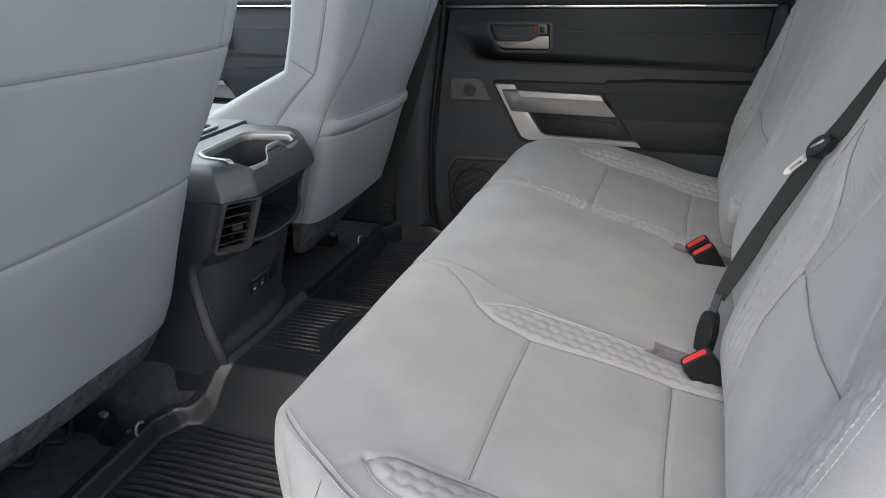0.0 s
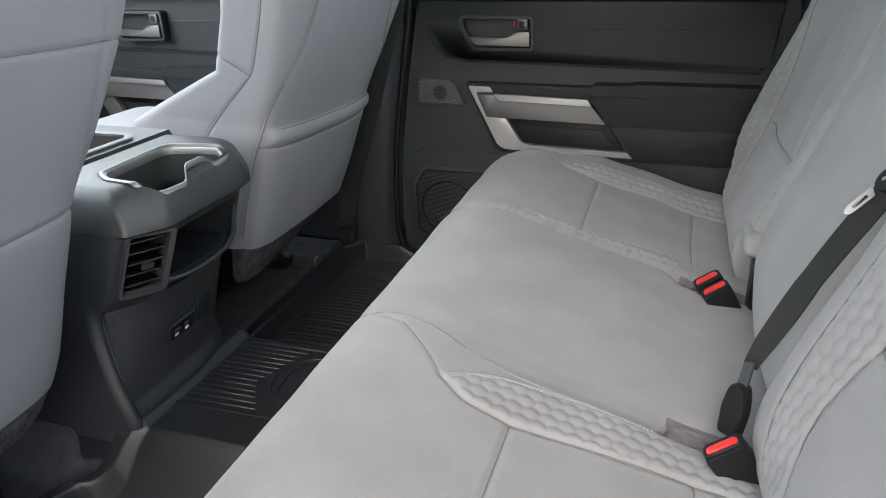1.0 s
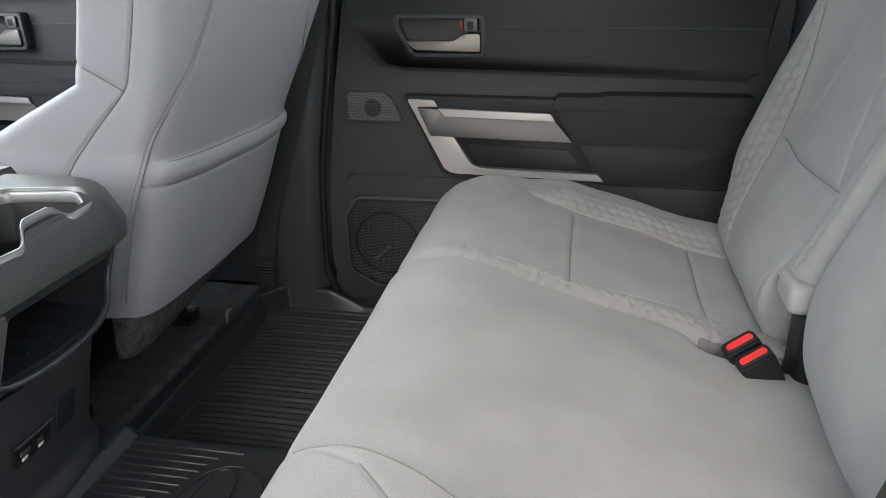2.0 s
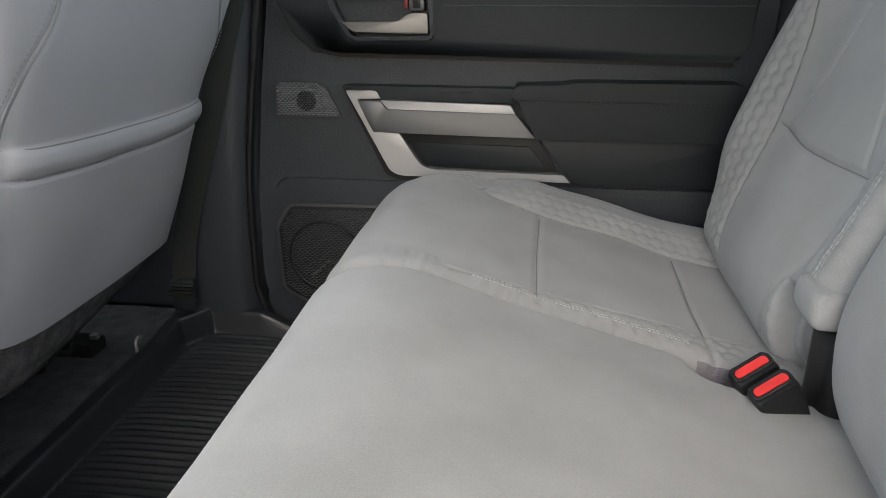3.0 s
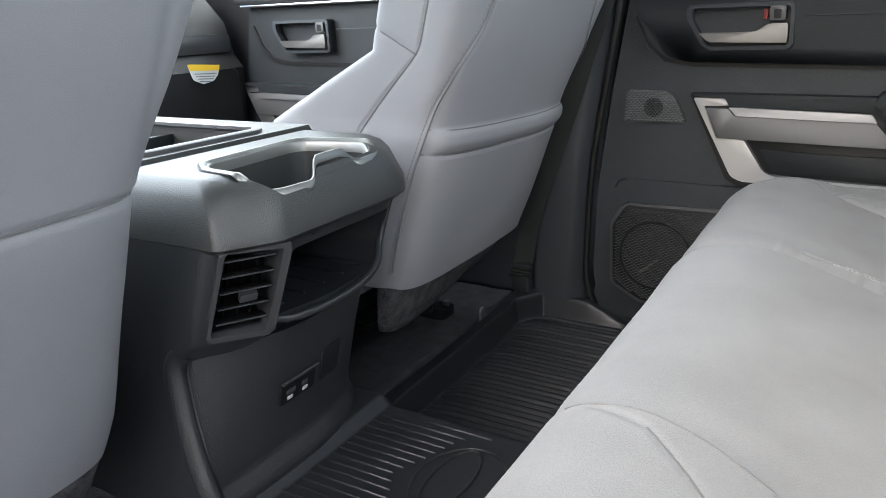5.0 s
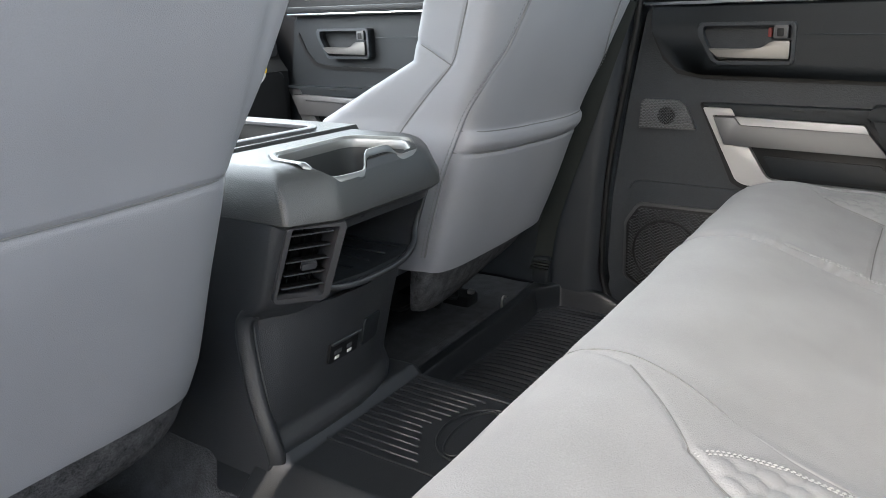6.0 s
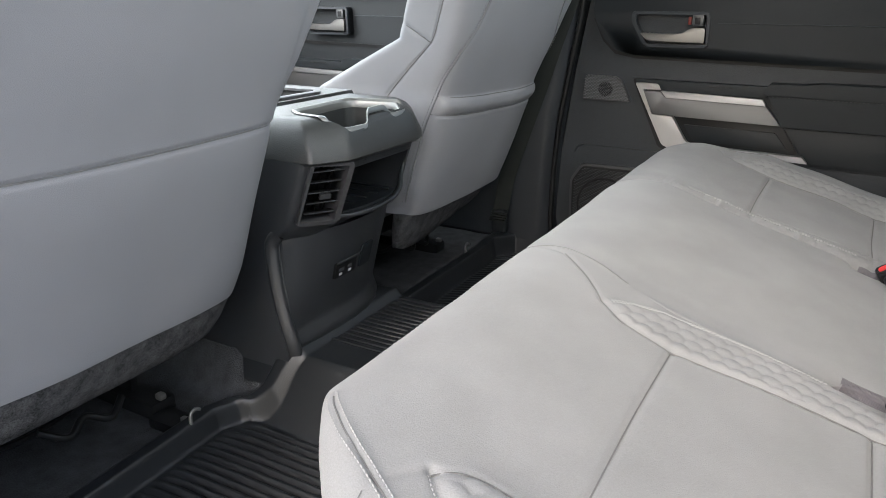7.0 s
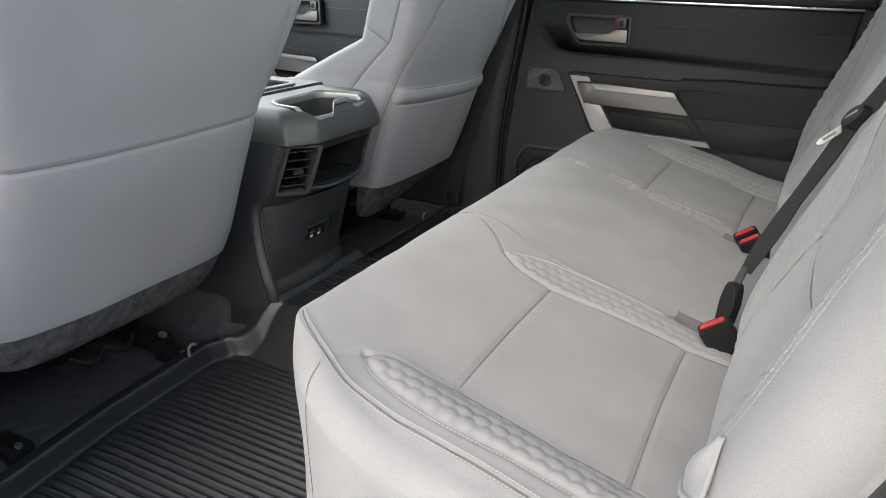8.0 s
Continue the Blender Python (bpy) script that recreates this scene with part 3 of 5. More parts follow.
def middle_back():
    s = Soft([(x - 0.004 + 0.032 * math.exp(-(((z - 0.27) / 0.075) ** 2)), z) for x, z in BACK], -0.094, 0.232, lambda u, line: (np.full(len(u), 0.02), np.full(len(u), 0.03)), lambda u, line: np.full(len(u), 0.08), 1, 0.004)
    d = 0.012 * np.sin(np.pi * np.clip((s.b + 0.094) / 0.326, 0, 1)) ** 0.8 + ripple(s.P, 9.0, 0.002)
    s.push(d)
    return s


soft_part("middle_backrest", middle_back(), FABRIC, bench)
near_b = back_panel(1)
soft_part("backrest", near_b, FABRIC, bench, zone=near_b.mesh_zone)
far_b = back_panel(-1)
soft_part("backrest", far_b, FABRIC, bench_far)


def mirror(line):
    return [(a, 2 * YC - b) for a, b in line]


cross = [[(-0.099, -0.462), (-0.101, -0.33), (-0.10, -0.204)], [(0.070, -0.466), (0.066, -0.33), (0.067, -0.186)], [(-0.203, -0.528), (-0.188, -0.502), (-0.181, -0.495)], [(-0.174, -0.18), (-0.205, -0.146), (-0.235, -0.118), (-0.27, -0.106), (-0.30, -0.103)]]
for q in cross[:2] + [cross[3][:3]] + [INNER_LOW, OUTER_IN, PIPING, [(-0.29, -0.1035), (-0.24, -0.1035), (-0.20, -0.1095), (-0.165, -0.1215)]]:
    seam(near_c, q, bench)
for q in [cross[0][:2] + [(-0.10, -0.226)], cross[1][:2] + [(0.067, -0.242)], OUTER_IN, OUTER_OUT, FAR_LOW]:
    seam(far_c, mirror(q), bench_far)
for q in near_b.lines:
    seam(near_b, q, bench)
for q in (far_b.lines[2], far_b.lines[4]):
    seam(far_b, mirror(q), bench_far)
rows = [sewn(near_c, shifted(PIPING, 0.0038)), sewn(near_c, shifted(PIPING, -0.0038)), sewn(near_c, shifted(INNER_TOP[:6], -0.0016)), sewn(near_c, shifted(INNER_TOP[:6], -0.0044)), sewn(near_c, shifted(OUTER_OUT, -0.003))]
part("stitching", stitches(rows), THREAD, bench, "pale double stitching")["kind"] = "stuff"
part("side_seam", sweep([(-0.202, -0.540, 0.3625), (-0.2015, -0.5588, 0.3495), (-0.2008, -0.5650, 0.324), (-0.2058, -0.558, 0.275), (-0.2058, -0.555, 0.228), (-0.206, -0.554, 0.18)], 0.0009, 0.0008, up=(-0.6, -0.8, 0), step=0.006, around=6), SEAM, bench)
far_line = [(-0.165, 0.287), (-0.12, 0.288), (-0.05, 0.288), (0.045, 0.287)]
rows = [sewn(far_c, far_line), sewn(far_c, shifted(far_line, 0.005))]
part("stitching", stitches(rows, 0.0030, 0.0012, 0.0008), THREAD, bench_far, "pale double stitching")["kind"] = "stuff"


def edge_rows(soft, b, z0, z1, offs, lift=0.0004):
    """Rows of stitches up a backrest's edge."""
    return [sewn(soft, [(q, b + o) for q in np.linspace(z0, z1, 10)], lift) for o in offs]


part("back_stitching", stitches(edge_rows(near_b, -0.534, 0.30, 0.72, (0.0, 0.006)), 0.0050, 0.0006, 0.0010), FABRIC, bench, "raised double stitching")["kind"] = "stuff"
part("needle_holes", stitches(edge_rows(near_b, -0.552, 0.30, 0.72, (0.0,), -0.0006), 0.0018, 0.0034, 0.0006), SEAM, bench, "row of small needle holes")["kind"] = "stuff"
part("back_stitching", stitches(edge_rows(far_b, 0.262, 0.362, 0.72, (0.0, 0.005)), 0.0045, 0.0010, 0.0011), THREAD, bench_far, "pale double stitching")["kind"] = "stuff"


part("hinge_cover", box(0.140, 0.24, 0.208, 0.262, 0.20, 0.338, 0.012, 3), PLASTIC_BLACK, bench_far, "black hinge cover between the backrests")
part("flap", box(0.126, 0.172, 0.222, 0.283, 0.336, 0.371, 0.014, 4), FABRIC, bench_far, "folded cloth end of the padded seam")
for own, ya, yb in ((bench, -0.572, 0.225), (bench_far, 0.245, 0.648)):
    shell = Soft([(x + 0.052, z) for x, z in BACK], ya, yb, lambda u, line: (np.full(len(u), 0.01), np.full(len(u), 0.01)), lambda u, line: np.full(len(u), 0.09), 1, 0.012)
    part("back_shell", grid_mesh(shell.P), PLASTIC, own, "dark plastic shell behind the backrest")


def corner_flap():
    """A loose fold of the cover at the foot of the backrest."""
    u, v = np.meshgrid(np.linspace(0, 1, 16), np.linspace(0, 1, 12), indexing="ij")
    top, low_l, low_r = np.array((0.139, -0.543, 0.404)), np.array((0.116, -0.534, 0.352)), np.array((0.136, -0.571, 0.366))
    P = top + u[..., None] * ((low_l - top) + v[..., None] * (low_r - low_l))
    out = 0.007 * np.sin(np.pi * v) * u + 0.004 * np.sin(np.pi * u) + 0.003 * np.sin(3 * v + 4 * u)
    P[..., 0] -= out
    P[..., 1] -= 0.6 * out
    ob = part("corner_flap", grid_mesh(P), FABRIC, bench, "loose cloth fold at the joint")
    thick = ob.modifiers.new("thick", "SOLIDIFY")
    thick.thickness, thick.offset = 0.003, 0
    hem = [P[-1, k] + np.array((-0.002, -0.001, 0)) for k in range(12)]
    part("hem", sweep(hem, 0.004, 0.004, up=(1, 0.5, 0), raw=True), FABRIC, bench)


corner_flap()
# the bench's base under the cushions
part("seat_base", box(-0.22, 0.30, -0.54, 0.235, 0.005, 0.20, 0.02), PLASTIC_BLACK, bench)
part("seat_base", box(-0.22, 0.30, 0.245, 0.62, 0.005, 0.20, 0.02), PLASTIC_BLACK, bench_far)


# ---- front seats ----
def front_seat(yc, pocket, low_z, label):
    """A front seat seen from behind."""
    seat = thing("front_seat", label, "seat", "front seats")
    zs = np.arange(low_z, 0.985, 0.0026)
    th = np.linspace(0, 2 * np.pi, 20001)
    run = np.cumsum(np.r_[0, np.hypot(0.12 * np.diff(np.sign(np.cos(th)) * np.abs(np.cos(th)) ** (2 / 9.0)), 0.21 * np.diff(np.sign(np.sin(th)) * np.abs(np.sin(th)) ** (2 / 9.0)))])
    th = np.interp(np.linspace(0, run[-1], 300, endpoint=False), run, th)
    xb = np.interp(zs, [0.24, 0.262, 0.50, 0.65, 0.80, 0.92, 0.985], [-0.662, -0.654, -0.569, -0.514, -0.466, -0.44, -0.45])
    xf = np.interp(zs, [0.262, 0.40, 0.47, 0.52, 0.56, 0.65, 0.80, 0.985], [-0.98, -0.93, -0.86, -0.76, -0.67, -0.635, -0.60, -0.56])
    hw = np.interp(zs, [0.262, 0.30, 0.48, 0.56, 0.66, 0.75, 0.88, 0.985], [0.198, 0.205, 0.212, 0.226, 0.250, 0.262, 0.235, 0.17])
    c, s_ = np.cos(th), np.sin(th)
    ex = np.sign(c) * np.abs(c) ** (2 / 9.0)
    ey = np.sign(s_) * np.abs(s_) ** (2 / 9.0)
    x = ((xb + xf) / 2)[:, None] + ((xb - xf) / 2)[:, None] * ex
    y = yc + hw[:, None] * ey
    z = np.repeat(zs[:, None], len(th), 1)
    # the lower edge and the shoulders are rounded in
    P = np.stack([x, y, z], -1)
    N = normals(P, True)
    if (N[:, :, 0] * ex).mean() < 0:
        N = -N
    back = (c > 0)[None, :] * 1.0
    rel = (y - yc) / hw[:, None]
    d = 0.006 * (1 - rel**2) * back
    inward = -np.sign(yc - YC)
    side_in = inward * rel
    zip_at = [0.965, 0.975, 0.965, 0.905, 0.78, 0.66, 0.55] if pocket else [0.96, 0.965, 0.945, 0.92, 0.90, 0.86, 0.82]
    zip_line = np.interp(zs, [0.26, 0.42, 0.50, 0.545, 0.58, 0.65, 0.80], zip_at)[:, None]
    d -= 0.0022 * np.exp(-(((np.abs(rel) - zip_line) * hw[:, None] / 0.005) ** 2)) * back
    if pocket:
        w = step_in(rel, -0.94, 0.93, 0.02) * back
        top = 0.4575 - 0.006 * rel + 0.004 * rel**2
        d += w * 0.0060 * step_in(z, 0, top, 0.0009)
        d += w * 0.0045 * np.exp(-(((z - top + 0.014) / 0.011) ** 2))
        d -= w * 0.0035 * np.exp(-(((z - top + 0.030) / 0.0022) ** 2))
    else:
        d -= 0.0026 * np.exp(-(((z - 0.486) / 0.003) ** 2)) * back
        d += 0.004 * step_in(z, 0, 0.484, 0.01) * back
        d -= 0.0018 * np.exp(-(((z - 0.663 + 0.008 * rel) / 0.0028) ** 2)) * back
    # seams on the inner side wing
    fx = np.clip((x - xf[:, None]) / (xb - xf)[:, None], 0, 1)
    flank = np.clip(side_in - 0.9, 0, 0.1) * 10
    d -= 0.002 * flank * np.exp(-(((z - 0.562 + 0.06 * (fx - 0.5)) / 0.004) ** 2)) * (fx < 0.62)
    d -= 0.002 * flank * np.exp(-(((fx - 0.62 - (z - 0.56) * 0.2) / 0.02) ** 2))
    d += ripple(P, 8.0, 0.003)
    P = P + N * d[..., None]
    low = np.exp(-((zs - zs[0]) / 0.010))[:, None, None]
    mid_ = np.stack([np.repeat(((xb + xf) / 2)[:, None], len(th), 1), np.full_like(y, yc), z], -1)
    P[:, :, :2] = (P + (mid_ - P) * 0.004 * low)[:, :, :2]
    me = grid_mesh(P, True)
    probe = me.polygons[90 * 300 + 5]
    if probe.normal.x < 0:
        me.flip_normals()
    part("backrest", me, LEATHERETTE, seat)

    def on_back(rr, zz, lift):
        """The place on the back's face at a place across and a height."""
        f = float(np.interp(zz, zs, np.arange(len(zs))))
        two = []
        for i in (int(f), min(int(f) + 1, len(zs) - 1)):
            ok = np.where(c > 0.02)[0]
            ok = ok[np.argsort(rel[i, ok])]
            two.append(np.array([np.interp(rr, rel[i, ok], (P[i] + N[i] * lift)[ok, k]) for k in range(3)]))
        return two[0] + (two[1] - two[0]) * (f - int(f))

    def sewn_line(name, pairs):
        """A thin sewn line across the back, through (place across, height) pairs."""
        q = np.array([on_back(rr, zz, 0.0003) for rr, zz in pairs])
        for _ in range(3):
            q[1:-1] = (q[:-2] + 2 * q[1:-1] + q[2:]) / 4
        part(name, sweep(q, 0.0018, 0.0016, up=(1, 0, 0.3), step=0.006, around=6), SEAM, seat)

    across = np.linspace(-0.97, 0.97, 60)
    if pocket:
        tops = 0.4575 - 0.006 * across + 0.004 * across**2
        sewn_line("pocket_edge", list(zip(across, tops + 0.001)))
        sewn_line("pocket_seam", list(zip(across, tops - 0.030)))
    else:
        sewn_line("seam", [(r_, 0.486) for r_ in across])
        sewn_line("seam", [(r_, 0.663 - 0.008 * r_) for r_ in across])
    def flank_line(pairs):
        """A sewn line on the inner side, through (place along it, height) pairs."""
        q = []
        for ff, zz in pairs:
            i = int(np.argmin(np.abs(zs - zz)))
            ok = np.where((side_in[i] > 0.93) & (fx[i] > 0.02) & (fx[i] < 0.98))[0]
            ok = ok[np.argsort(fx[i, ok])]
            q.append(np.array([np.interp(ff, fx[i, ok], (P[i] + N[i] * 0.0003)[ok, k]) for k in range(3)]))
        q = np.array(q)
        for _ in range(3):
            q[1:-1] = (q[:-2] + 2 * q[1:-1] + q[2:]) / 4
        part("seam", sweep(q, 0.0016, 0.0014, up=(0, 1, 0.1), step=0.006, around=6), SEAM, seat)

    flank_line([(u, 0.562 - 0.06 * (u - 0.5)) for u in np.linspace(0.05, 0.62, 20)])
    flank_line([(0.62 + (u - 0.56) * 0.2, u) for u in np.linspace(0.36, 0.70, 40)])
    # felt skirt below the back
    rings = []
    hang = 0.035 if pocket else 0.0
    for zz, ins, fwd in ((0.272, 0.004, 0.0), (0.25, 0.003, -0.004), (0.215 - hang, 0.006, -0.012), (0.198 - hang, 0.014, -0.022), (0.192 - hang, 0.03, -0.05)):
        k = np.linspace(0, 2 * np.pi, 72, endpoint=False)
        ex2 = np.sign(np.cos(k)) * np.abs(np.cos(k)) ** 0.42
        ey2 = np.sign(np.sin(k)) * np.abs(np.sin(k)) ** 0.42
        bx = -0.653 + 0.36 * (zz - 0.272) + fwd * 0.3 + 0.004
        lift = 0.012 * np.abs(ey2) ** 6
        rings.append(np.stack([(bx - 0.715) / 2 + (bx + 0.715) / 2 * ex2 - ins * 0.3, yc + (0.192 - ins) * ey2, zz + lift * (zz < 0.23) + hang * smooth(ey2 * 0.5 + 0.5) * (zz < 0.23)], -1))
    part("skirt", loft(rings), FELT, seat, "dark grey felt skirt")
    # headrest
    hr = []
    for zz, sc in ((1.00, 0.5), (1.01, 0.85), (1.05, 1.0), (1.12, 1.0), (1.16, 0.9), (1.175, 0.5)):
        k = np.linspace(0, 2 * np.pi, 40, endpoint=False)
        hr.append(np.stack([-0.52 + 0.045 * sc * np.sign(np.cos(k)) * np.abs(np.cos(k)) ** 0.6, yc + 0.13 * sc * np.sign(np.sin(k)) * np.abs(np.sin(k)) ** 0.5, np.full(40, zz)], -1))
    part("headrest", loft(hr), LEATHERETTE, seat)
    for dy in (-0.06, 0.06):
        part("post", sweep([(-0.50, yc + dy, 0.94), (-0.515, yc + dy, 0.98), (-0.52, yc + dy, 1.02)], 0.012, 0.012, up=(0, 1, 0)), STEEL, seat)
    # seat cushion and its pan
    part("seat", box(-1.20, -0.72, yc - 0.235, yc + 0.235, 0.22, 0.40, 0.05, 4), LEATHERETTE, seat)
    part("seat_pan", box(-1.18, -0.79, yc - 0.19, yc + 0.19, 0.165, 0.215, 0.01), PLASTIC_BLACK, seat)
    for dy in (-0.165, 0.165):
        part("rail", box(-1.22, -0.80, yc + dy - 0.022, yc + dy + 0.022, 0.02, 0.07, 0.006), PLASTIC_BLACK, seat)
        part("bracket", box(-0.90, -0.86, yc + dy - 0.006, yc + dy + 0.006, 0.055, 0.17, 0.004), PLASTIC_BLACK, seat)
        part("bolt", box(-0.812, -0.798, yc + dy - 0.006, yc + dy + 0.006, 0.070, 0.080, 0.004), STEEL, seat)
    part("cable", sweep([(-0.84, yc - 0.10, 0.15), (-0.83, yc - 0.06, 0.11), (-0.845, yc + 0.02, 0.095), (-0.84, yc + 0.10, 0.12), (-0.85, yc + 0.16, 0.15)], 0.007, 0.007, step=0.006), PLASTIC_BLACK, seat)
    part("spring_wire", sweep([(-0.745, yc + 0.10, 0.196), (-0.752, yc + 0.125, 0.180), (-0.768, yc + 0.155, 0.174), (-0.782, yc + 0.178, 0.186), (-0.79, yc + 0.19, 0.205)], 0.0045, 0.0045, step=0.004), STEEL, seat, "short bent steel wire")
    for sgn in () if pocket else (-1, 1):
        part("track_end", box(-0.795, -0.735, yc + sgn * 0.150 - 0.020, yc + sgn * 0.150 + 0.020, 0.03, 0.062, 0.006), PLASTIC_BLACK, seat, "black seat track end")
        part("track_bolt", sweep([(-0.742, yc + sgn * 0.150, 0.061), (-0.742, yc + sgn * 0.150, 0.067)], 0.009, 0.009, up=(1, 0, 0), step=0.004), STEEL, seat, "zinc bolt head")
    part("hook", sweep([(-0.722, yc + 0.145, 0.052), (-0.722, yc + 0.145, 0.078), (-0.722, yc + 0.153, 0.084), (-0.722, yc + 0.162, 0.080)], 0.005, 0.004, up=(1, 0, 0), step=0.003), STEEL, seat, "small zinc hook")
    part("wiring", sweep([(-0.80, yc - 0.02, 0.120), (-0.785, yc + 0.01, 0.102), (-0.795, yc + 0.04, 0.112), (-0.785, yc + 0.07, 0.098), (-0.80, yc + 0.10, 0.110)], 0.009, 0.009, step=0.005), PLASTIC_BLACK, seat, "black wiring loom")
    # zip along the edge of the back
    for sgn in (-1, 1):
        line = []
        for q in np.linspace(0.275, 0.78, 40):
            line.append(on_back(sgn * float(np.interp(q, zs, zip_line[:, 0])), q, 0.0012))
        line = np.array(line)
        line[1:-1] = (line[:-2] + 2 * line[1:-1] + line[2:]) / 4
        if sgn * inward > 0 and not pocket:
            continue
        part("zip", sweep(line, 0.0050, 0.0022, up=(1, 0, 0.35), step=0.006), ZIPPER, seat, "grey covered zip")
        nn = np.repeat([(0.94, 0, -0.33)], len(line), 0)
        off = np.array([(0, 0.011, 0)])
        part("stitching", stitches([(line - sgn * off * -1, nn)], 0.004, 0.002, 0.0006), ZIPPER, seat)["kind"] = "stuff"
    return seat


front_seat(-0.372, False, 0.264, "light grey covered driver seat with a felt skirt, seen from behind")
front_seat(0.452, True, 0.249, "light grey covered passenger seat with a map pocket on its back")
# ---- doors on the far side ----
def inside(poly, a, b):
    """Which points (a, b) lie in a polygon."""
    hit = False
    n = len(poly)
    for k in range(n):
        (x0, y0), (x1, y1) = poly[k], poly[(k + 1) % n]
        if (y0 > b) != (y1 > b) and a < (x1 - x0) * (b - y0) / (y1 - y0) + x0:
            hit = not hit
    return hit


def grille(poly, y, pitch, size, flat=0.7, rows=0.55):
    """Small raised lozenges that fill an outline."""
    V, F = [], []
    xs, zs = [p[0] for p in poly], [p[1] for p in poly]
    row = 0
    z = min(zs)
    while z < max(zs):
        x = min(xs) + (pitch / 2 if row % 2 else 0)
        while x < max(xs):
            if inside(poly, x, z):
                k = len(V)
                V += [(x - size, y, z), (x, y, z - size * flat), (x + size, y, z), (x, y, z + size * flat), (x, y - 0.0015, z)]
                F += [(k, k + 1, k + 4), (k + 1, k + 2, k + 4), (k + 2, k + 3, k + 4), (k + 3, k, k + 4)]
            x += pitch
        z += pitch * rows
        row += 1
    return mesh(V, F, smooth=False)


def door(name, label, y, front, rear, dh, da, speaker, tone, trim):
    """A closed door's inner side. dh, da: how far handle and armrest stand from those of the rear door."""
    w = tagged(new(name), label, "door", kind="structure")
    base = [(front + 0.02, 0.03), (rear, 0.03), (rear + 0.02, 0.636), (front + 0.035, 0.636), (front + 0.005, 0.45), (front - 0.015, 0.28), (front - 0.020, 0.13), (front - 0.005, 0.06)]
    part("panel", plate(rounded(base, 0.02), facing_y(y + 0.008), 0.05, 0.008, 3), tone, w, "charcoal grained plastic door panel")
    # raised black upper panel
    lx = front
    up = [(lx + 0.045, 0.628), (lx + 0.047, 0.590), (lx + 0.070, 0.545), (lx + 0.098, 0.519), (lx + 0.14, 0.511), (rear - 0.035, 0.500), (rear - 0.022, 0.515), (rear - 0.008, 0.628)]
    upper = part("upper_panel", plate(rounded(up, [0, 0.01, 0.01, 0.01, 0.01, 0.012, 0.01, 0]), facing_y(y - 0.012), 0.03, 0.006, 3), SOFT_BLACK, w, "black soft upper panel")
    cut(upper, [plate(rounded([(-0.416 + dh, 0.595), (-0.269 + dh, 0.595), (-0.267 + dh, 0.534), (-0.387 + dh, 0.533), (-0.416 + dh, 0.578)], 0.007), facing_y(y - 0.05), 0.12, 0)])
    # black strip stands in for the shade under the upper panel's overhang
    low_edge = [p for p in up[1:6]]
    shade_strip = low_edge + [(a - 0.004 * (k < 3), b - 0.008) for k, (a, b) in reversed(list(enumerate(low_edge)))]
    part("upper_shade", plate(shade_strip, facing_y(y + 0.0045), 0.006, 0), PLASTIC_BLACK, w, "black strip in place of shade under the upper panel")
    part("seam", sweep([(lx + 0.30 + dh * 0, y - 0.0125, 0.578), (rear - 0.02, y - 0.0125, 0.577)], 0.002, 0.002, up=(0, 1, 0), step=0.05), PLASTIC_GREY, w)
    part("belt_strip", box(lx + 0.03, rear - 0.005, y - 0.016, y + 0.02, 0.629, 0.635, 0.002), CHROME, w, "bright chrome belt strip")
    part("belt_seal", box(lx + 0.01, rear + 0.01, y - 0.012, y + 0.03, 0.636, 0.650, 0.004), PLASTIC_BLACK, w, "black rubber belt seal")
    # lower dark band
    band = [(lx + 0.02, 0.31), (rear - 0.02, 0.305), (rear, 0.05), (lx - 0.02, 0.05)]
    part("lower_panel", plate(rounded(band, 0.02), facing_y(y + 0.003), 0.02, 0.006, 3), PLASTIC_GREY, w, "charcoal lower panel")
    # handle in its bowl
    rim = rounded([(-0.421 + dh, 0.599), (-0.265 + dh, 0.599), (-0.263 + dh, 0.530), (-0.390 + dh, 0.529), (-0.421 + dh, 0.579)], 0.008)
    hz = part("handle_bezel", plate(rim, facing_y(y - 0.0165), 0.012, 0.003, 3), PLASTIC_GREY, w, "satin dark handle surround")
    cut(hz, [plate(rounded([(-0.412 + dh, 0.593), (-0.271 + dh, 0.593), (-0.269 + dh, 0.536), (-0.386 + dh, 0.535), (-0.412 + dh, 0.578)], 0.006), facing_y(y - 0.03), 0.06, 0)])
    well = part("bowl", plate(rim, facing_y(y - 0.008), 0.045, 0), PLASTIC_BLACK, w, "black recessed handle bowl")
    cut(well, [plate(rounded([(-0.414 + dh, 0.594), (-0.270 + dh, 0.594), (-0.268 + dh, 0.535), (-0.387 + dh, 0.534), (-0.414 + dh, 0.578)], 0.006), facing_y(y - 0.03), 0.058, 0)])
    part("bowl_plate", plate(rounded([(-0.405 + dh, 0.590), (-0.316 + dh, 0.590), (-0.316 + dh, 0.556), (-0.388 + dh, 0.556)], 0.005), facing_y(y + 0.020), 0.008, 0.003), PLASTIC_BLACK, w)
    grip = [(-0.400 + dh, 0.556), (-0.316 + dh, 0.556), (-0.300 + dh, 0.568), (-0.272 + dh, 0.568), (-0.271 + dh, 0.539), (-0.384 + dh, 0.542)]
    part("handle", plate(rounded(grip, [0.003, 0.010, 0.008, 0.003, 0.004, 0.005]), facing_y(y - 0.022), 0.018, 0.006, 4), HANDLE, w, "satin grey metal inner door handle")
    lever = part("lock_lever", plate(rounded([(-0.299 + dh, 0.593), (-0.277 + dh, 0.593), (-0.277 + dh, 0.572), (-0.298 + dh, 0.572)], 0.003), facing_y(y - 0.017), 0.020, 0.003), PLASTIC, w, "dark lock lever")
